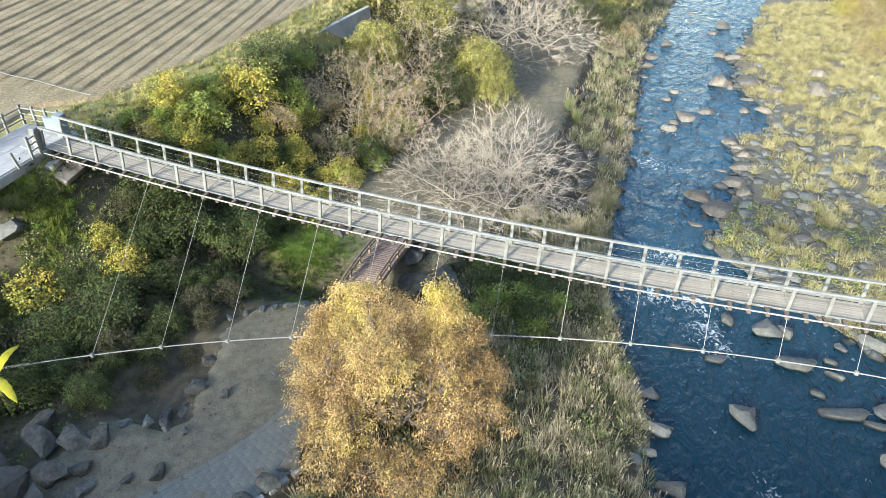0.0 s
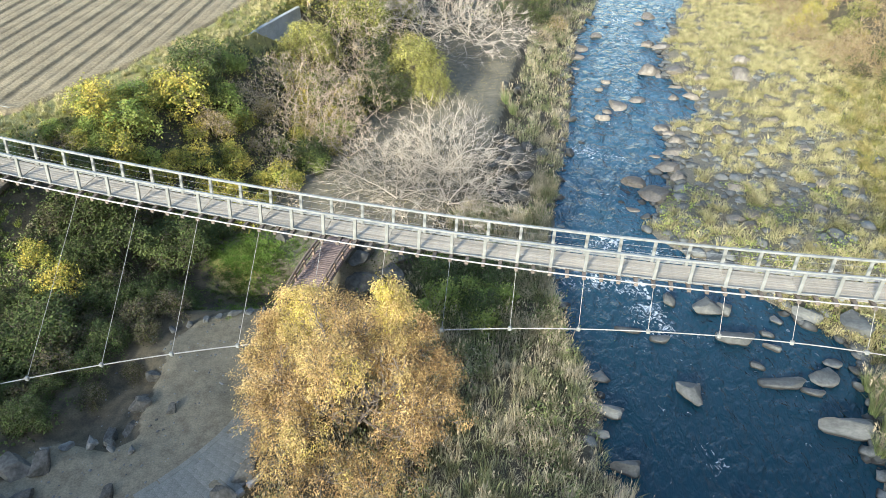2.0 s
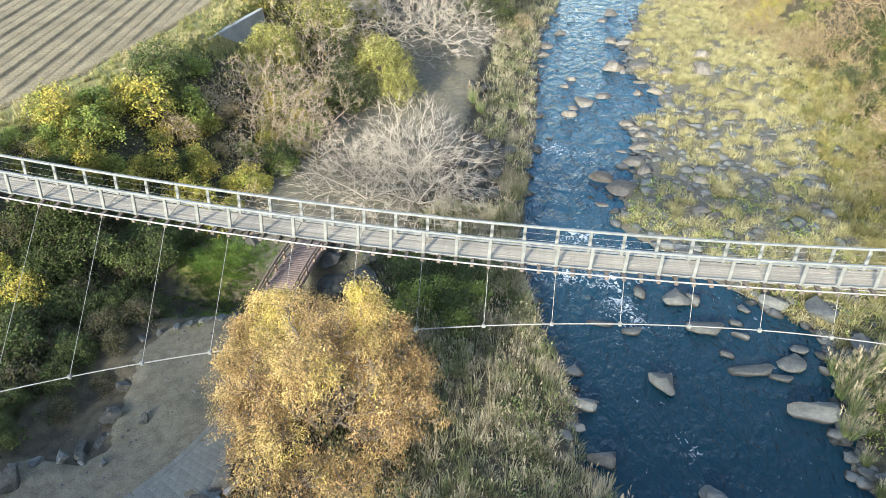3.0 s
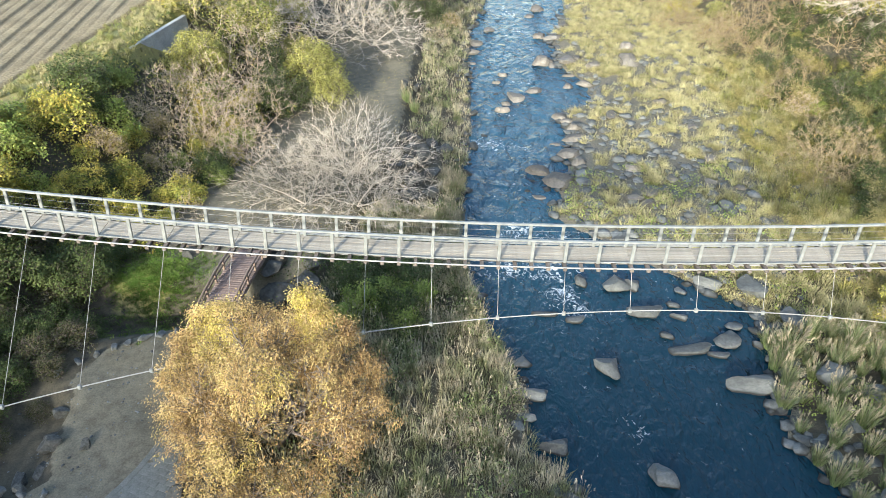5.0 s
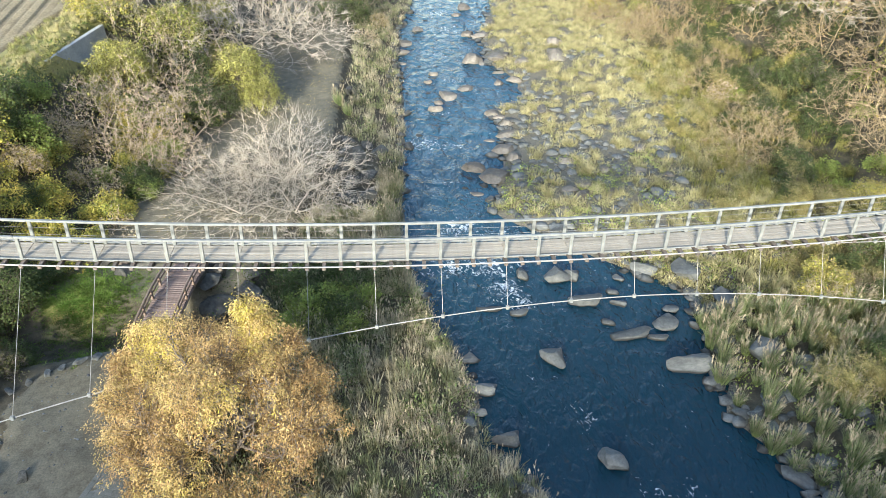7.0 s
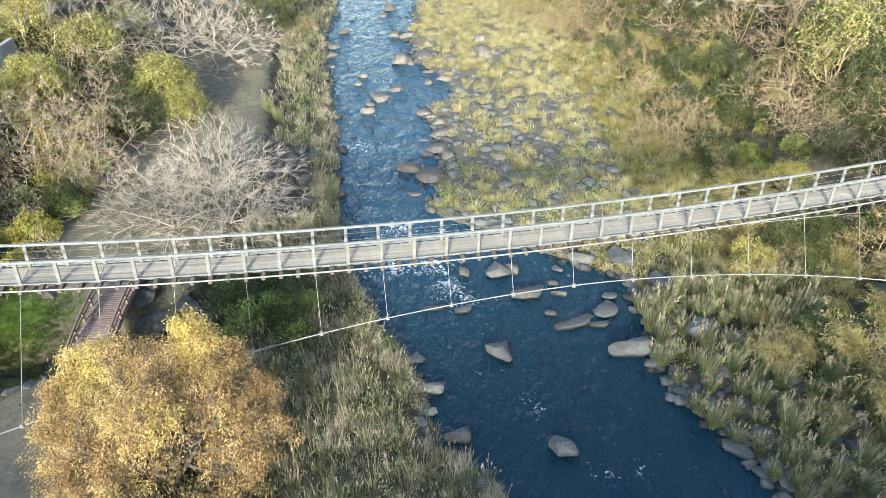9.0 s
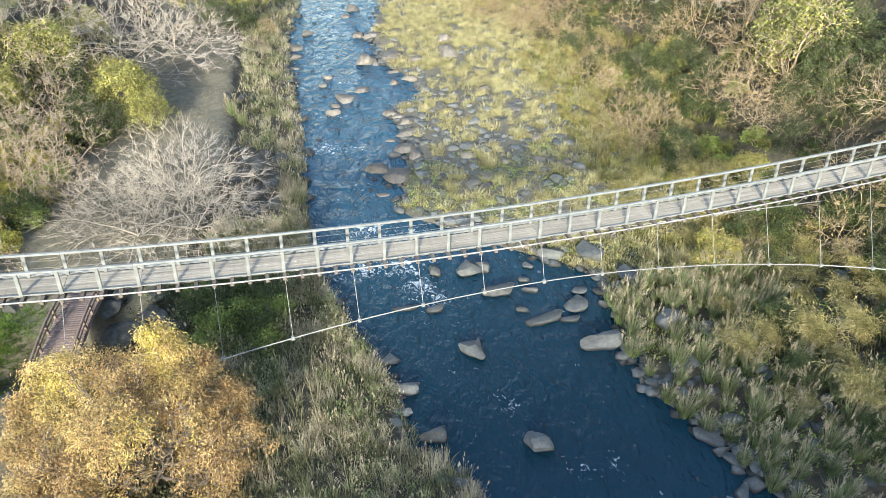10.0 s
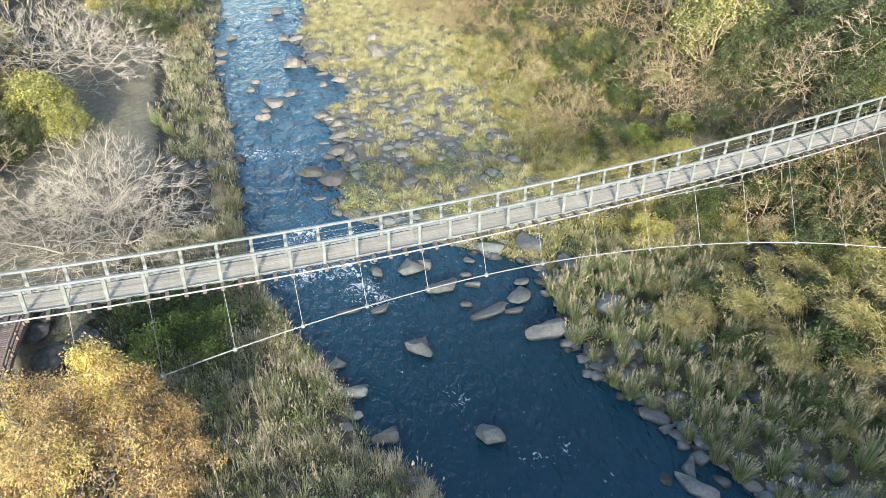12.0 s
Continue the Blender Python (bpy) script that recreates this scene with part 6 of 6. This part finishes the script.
# paved path round the gold tree
path = thing("paved_path", pose(-12, 15, 2), "curved path of grey paving stones beside the bare soil", "path", kind="structure")
PATH = [(-16.4, 9.0), (-13.8, 12.4), (-12.0, 14.9), (-11.2, 17.0), (-11.4, 19.6), (-12.4, 22.4)]
py = np.array([p[1] for p in PATH])
px_ = np.array([p[0] for p in PATH])
me_pave = [box("paving_stone", 0.43, 0.285, 0.06, M_PAVE, 0.008), box("paving_stone", 0.435, 0.287, 0.06, M_PAVE, 0.009)]
fit_x = np.polyfit(py, px_, 3)
yb = np.linspace(9.0, 22.3, 40)
cb = np.polyval(fit_x, yb)
bed = np.array([(c + e, yy, TERRACE_Z + 0.028) for yy, c in zip(yb, cb) for e in (-1.42, 1.42)])
part("path_bed", mesh_of("path_bed", bed, np.array([(2 * i, 2 * i + 1, 2 * i + 3, 2 * i + 2) for i in range(39)]), surface("path_joint_sand", [(0.3, (0.095, 0.092, 0.085)), (0.7, (0.14, 0.135, 0.125))], 2, 25, 0.95, 0.2, per_object=0)), path, pose(0, 0, 0))
y, row_i = 9.2, 0
while y < 22.3:
    cx, lean = float(np.polyval(fit_x, y)), float(np.polyval(np.polyder(fit_x), y))
    turn = -math.degrees(math.atan(lean))
    for j in range(6):
        m = pose(cx, y, TERRACE_Z + 0.008, 0, 0, turn) @ pose((j - 2.75 + 0.5 * (row_i % 2)) * 0.44, 0, 0.003 * ((j * 7 + row_i * 3) % 3), rng.normal() * 0.3, rng.normal() * 0.3, rng.normal() * 0.5)
        part("paving_stone", me_pave[(row_i + j) % 2], path, m)
    y += 0.292 * math.cos(math.radians(turn))
    row_i += 1
edging = box("edging_stone", 0.24, 0.91, 0.1, M_PAVE, 0.01)
kerb = box("kerb_stone", 0.22, 0.9, 0.22, M_CONCRETE, 0.03)
y = 9.4
while y < 18:
    cx, lean = float(np.polyval(fit_x, y)), float(np.polyval(np.polyder(fit_x), y))
    part("edging_stone", edging, path, pose(cx, y, TERRACE_Z + 0.005, 0, 0, -math.degrees(math.atan(lean))) @ pose(-1.33, 0, 0))
    part("kerb_stone", kerb, path, pose(cx, y, TERRACE_Z - 0.02, 0, 0, -math.degrees(math.atan(lean))) @ pose(1.4, 0, 0))
    y += 0.9

# edge of flat stones where the soil drops to the side stream and to the slope
for x, y, w in [(-19.2, 14.5, 0.8), (-18.5, 14.9, 0.7), (-17.7, 15.3, 0.8), (-16.8, 15.2, 0.6), (-15.9, 15.3, 0.5), (-18.6, 21.4, 0.7), (-18.0, 22.2, 0.7), (-17.4, 22.8, 0.7),
                (-16.8, 23.2, 0.6), (-16.3, 23.6, 0.7), (-15.6, 24.0, 0.7), (-15.0, 24.3, 0.7), (-14.3, 24.7, 0.7), (-13.6, 24.9, 0.6)]:
    boulder(x, y, w, sink=0.3)

# a broad-leaved plant with yellowing leaves at the slope's edge
plant_root = thing("banana_plant", pose(-23.3, 13.8, ground_z(-23.3, 13.8)), "banana plant with long ragged yellow leaves", "plant")
top = Vector((-23.3, 13.8, ground_z(-23.3, 13.8) + 2.4))
part("stem", rod("stem", [top - Vector((0, 0, 2.5)), top - Vector((0.05, 0, 1.2)), top], 0.11, L_BAMBOO), plant_root, pose(0, 0, 0))
L_BANANA = foliage("yellow_banana_leaf", [(0.50, 0.48, 0.06), (0.56, 0.49, 0.05), (0.40, 0.42, 0.07)], 0.35)
for turn, length, lift in ((-21, 1.75, 0.8), (100, 1.7, 1.3), (190, 1.7, 0.9), (260, 1.6, 0.8)):
    out = Vector((math.cos(radians(turn)), math.sin(radians(turn)), 0))
    side = Vector((-out.y, out.x, 0))
    vs = []
    for i in range(11):
        u_ = i / 10
        p = top + out * length * u_ + Vector((0, 0, lift * u_ - 1.1 * u_ * u_))
        wdt = 0.21 * math.sin(math.pi * min(1, 0.08 + 0.92 * u_)) ** 0.6 * (1 - 0.12 * (i % 2))
        vs += [p + side * wdt - Vector((0, 0, 0.06)), p, p - side * wdt - Vector((0, 0, 0.06))]
    fs = [(3 * i + j, 3 * i + j + 1, 3 * i + j + 4, 3 * i + j + 3) for i in range(10) for j in (0, 1)]
    part("leaf", mesh_of("leaf", np.array([tuple(p) for p in vs]), np.array(fs), L_BANANA), plant_root, pose(0, 0, 0), "long ragged yellow leaf")

# ================= grasses =================
pg = np.random.default_rng(33)
clump_at = []
pampas = []
for blades, heads in PAMPAS:
    root = thing("pampas_grass", pose(0, 0, 0), "clump of pampas grass, green below with straw-coloured plumes", "grass clump", "pampas clumps on the bar")
    part("blades", blades, root, pose(0, 0, 0))
    part("plumes", heads, root, pose(0, 0, 0), "pale feathery plumes")
    pampas.append(root)
tries = 0
while len(clump_at) < 205 and tries < 20000:
    tries += 1
    y = 10.5 + 17.5 * pg.random()
    wr, hl = float(np.interp(y, BAR_Y, BAR_LEFT)), float(np.interp(y, HILL_Y, HILL_FOOT))
    x = wr - 0.3 + (min(hl, wr + 8.5) - wr) * pg.random() ** 1.4
    if any((x - a) ** 2 + (y - b) ** 2 < 0.95 for a, b in clump_at):
        continue
    clump_at.append((x, y))
    plant(pampas[len(clump_at) % 5], x, y, pg.uniform(0.85, 1.35), sink=0.03)
for x, y, s in ((-5.9, 54.0, 1.4), (-5.2, 53.4, 1.3)):
    plant(pampas[0], x, y, s, sink=0.03)


def sown(gen, count, region):
    """Spots on the ground: region turns two random numbers into a place, or None."""
    out = []
    while len(out) < count:
        p = region(gen)
        if p:
            out.append((*p, ground_z(*p) - 0.03))
    return out


def on_left_bank(g):
    y = 9 + 36 * g.random() ** 1.1 if g.random() < 0.8 else g.uniform(40, 95)
    wl, rm = float(np.interp(y, WATER_Y, WATER_LEFT)), float(np.interp(y, RIM_Y, TERRACE_RIM))
    x = wl + 0.1 + (rm + 0.6 - wl) * g.random()
    if 26 < y < 30 and x < -8 or 39 < y < 49 and x < -2.4 or g.random() > 0.75 + 0.6 * float(soft_noise(x, y, 1.5, 9)):
        return None
    return x, y


CLUMPS = []
cg = np.random.default_rng(61)
while len(CLUMPS) < 1500:
    y = cg.uniform(26.5, 96)
    wr, hl = float(np.interp(y, BAR_Y, BAR_LEFT)), float(np.interp(y, HILL_Y, WOOD_EDGE))
    x = wr + 0.1 + (hl + 1 - wr) * cg.random() ** 0.8
    if cg.random() > 0.45 * math.exp(-((y - 46) / 9) ** 2 - ((x - wr - 5) / 9) ** 2):
        CLUMPS.append((x, y))


def on_bar(g):
    x, y = CLUMPS[int(g.integers(len(CLUMPS)))]
    return x + g.normal() * 0.32, y + g.normal() * 0.32


def on_right_reeds(g):
    y = g.uniform(24, 64)
    x = float(np.interp(y, HILL_Y, WOOD_EDGE)) + g.uniform(-8, 2.5)
    return (x, y) if x > float(np.interp(y, BAR_Y, BAR_LEFT)) + 5.0 else None


def on_verge(g):
    y = g.uniform(20, 62)
    return float(np.interp(y, FIELD_Y, FIELD_EDGE)) + g.uniform(-2.3, 2.6), y


def on_green(g):
    return (-17.0 + g.normal() * 1.3, 28.6 + g.normal() * 1.4) if g.random() < 0.7 else (-27.4 + g.normal() * 0.6, 22.0 + g.normal() * 1.0)


for name, label, protos, region, count, lo, hi, mat, seed in (
        ("bank_grass", "tall grey-green and straw reeds covering the river bank", TALL, on_left_bank, 2600, 0.5, 1.0, L_REED, 1),
        ("bar_grass", "sunlit straw-coloured grass over the gravel bar", BARTUFT, on_bar, 8600, 0.55, 1.25, L_BARGRASS, 2),
        ("slope_reeds", "tall olive and straw grass at the foot of the hill", TALL, on_right_reeds, 550, 0.6, 1.1, L_BAMBOO, 3),
        ("verge_grass", "rough grass along the edge of the field", SMALL, on_verge, 1500, 0.3, 0.7, L_STRAW, 4),
        ("green_turf", "short bright green grass beside the side stream", TURF, on_green, 3000, 0.6, 1.1, L_TURF, 5)):
    g1 = np.random.default_rng(300 + seed)
    spots = sown(g1, count, region)
    thing(name, pose(0, 0, 0), label, "grass", kind="stuff", me=scatter_joined(name, protos, spots, g1.uniform(lo, hi, count), mat, attr="tip"))
g1 = np.random.default_rng(310)
spots = sown(g1, 900, on_left_bank)
thing("reed_plumes", pose(0, 0, 0), "pale feathery reed plumes over the bank grass", "grass", kind="stuff",
      me=scatter_joined("reed_plumes", PLUME, spots, g1.uniform(0.5, 0.85, 900), L_PLUME))

# undergrowth: leaves of ivy, vines and low scrub over the slopes
ug = np.random.default_rng(44)


def undergrowth(name, label, count, region, mat, size, lift):
    pts = np.array([p for p in (region(ug) for _ in range(count)) if p])
    z, _ = land(pts[:, 0], pts[:, 1])
    mound = 0.5 + 0.5 * soft_noise(pts[:, 0], pts[:, 1], 1.3, 7)
    c = np.column_stack([pts, z + ug.uniform(0, 1, len(pts)) * lift * mound])
    v, f = leaf_quads(c, unit(ug.normal(size=(len(pts), 3)) + [[0, 0, 0.3]]), size, 0.36, 0.2, ug)
    thing(name, pose(0, 0, 0), label, "undergrowth", kind="stuff", me=mesh_of(name, v, f, mat, tone=np.repeat(np.clip(0.5 + 0.4 * soft_noise(c[:, 0], c[:, 1], 3.1, 2) + 0.2 * ug.normal(size=len(c)), 0, 1), 4)))


def on_left_slope(g):
    y = g.uniform(6, 62)
    a_, b_ = float(np.interp(y, FIELD_Y, FIELD_EDGE)) + 0.8, float(np.interp(y, FOOT_Y, SLOPE_FOOT)) + 0.6
    b_ = max(b_, min(-19.6, float(np.interp(y, SOIL_Y, SOIL_LEFT)) - 0.6)) if y < 26 else b_
    return a_ + (b_ - a_) * g.random(), y


def above_bridge(g):
    p = on_left_slope(g)
    return p if p[1] > 27 else None


def on_hill(g):
    y = g.uniform(8, 95)
    return float(np.interp(y, HILL_Y, WOOD_EDGE)) + g.uniform(-1, 26), y


def under_bridge_bank(g):
    return g.normal() * 2.2 - 5.2, 29.8 + g.normal() * 2.0


undergrowth("ivy_scrub", "dark green ivy and low scrub covering the slope", 22000, on_left_slope, L_DARK, 0.17, 1.0)
undergrowth("dry_scrub", "yellowing vines and scrub over the slope", 20000, above_bridge, L_AUTUMN, 0.13, 1.1)
undergrowth("hill_scrub", "dark green scrub on the hillside", 15000, on_hill, L_DARK, 0.13, 0.6)
undergrowth("hill_straw", "dry straw-coloured scrub on the hillside", 3000, on_hill, L_OCHRE, 0.13, 0.8)
undergrowth("bank_scrub", "dark green low shrubs on the bank below the bridge", 13000, under_bridge_bank, L_DARK, 0.12, 1.5)


def on_terrace(g):
    return g.uniform(-17, -4.5), g.uniform(31, 66)


undergrowth("leaf_litter", "brown fallen leaves strewn under the bare trees", 6000, on_terrace, L_RUST, 0.09, 0.04)


def weeds_left(g):
    p = on_left_bank(g)
    return p if p and float(soft_noise(p[0], p[1], 0.9, 2)) > 0.05 else None


def weeds_right(g):
    y = g.uniform(10, 46)
    x = float(np.interp(y, BAR_Y, BAR_LEFT)) + g.uniform(0.2, 12)
    return (x, y) if float(soft_noise(x, y, 1.1, 3)) > -0.1 else None


undergrowth("bank_weeds", "green leafy weeds among the bank reeds", 60000, weeds_left, L_WEED, 0.13, 1.25)
undergrowth("bar_weeds", "green leafy weeds between the pampas clumps", 24000, weeds_right, L_GREEN, 0.13, 0.6)


def on_bridge_slope(g):
    return g.uniform(27, 46), 27 + g.normal() * 4.5


def by_abutment(g):
    x, y = g.uniform(-27.9, -22), g.uniform(18.5, 25.8)
    return None if x < -25.9 and y > 22.9 else (x, y)


undergrowth("bar_herbs", "soft grey-green and straw herbs over the gravel bar", 42000, on_bar, L_BARGRASS, 0.14, 0.75)
undergrowth("reed_undergrowth", "olive and straw leaves among the reeds at the hill's foot", 4000, on_right_reeds, L_BAMBOO, 0.15, 0.6)
undergrowth("slope_weeds", "green and yellow weeds on the slope below the bridge end", 14000, by_abutment, L_WEED, 0.12, 0.7)
undergrowth("slope_ivy", "dark green ivy on the slope below the bridge end", 9000, by_abutment, L_DARK, 0.11, 0.8)
undergrowth("slope_scrub", "olive scrub on the slope below the bridge", 11000, on_bridge_slope, L_DARK, 0.12, 0.6)


def green_slope(g):
    return -27.7 + g.normal() * 0.8, 22.0 + g.normal() * 0.9


L_LUSH = foliage("lush_green_grass", [(0.13, 0.24, 0.04), (0.22, 0.33, 0.06), (0.30, 0.34, 0.08), (0.10, 0.18, 0.035)], 0.3, tips=(0.32, 0.36, 0.10))
g1 = np.random.default_rng(320)
spots = sown(g1, 220, green_slope)
thing("slope_grass", pose(0, 0, 0), "lush green grass on the slope beside the bridge end", "grass", kind="stuff",
      me=scatter_joined("slope_grass", SMALL, spots, g1.uniform(0.4, 0.8, 220), L_LUSH, attr="tip"))
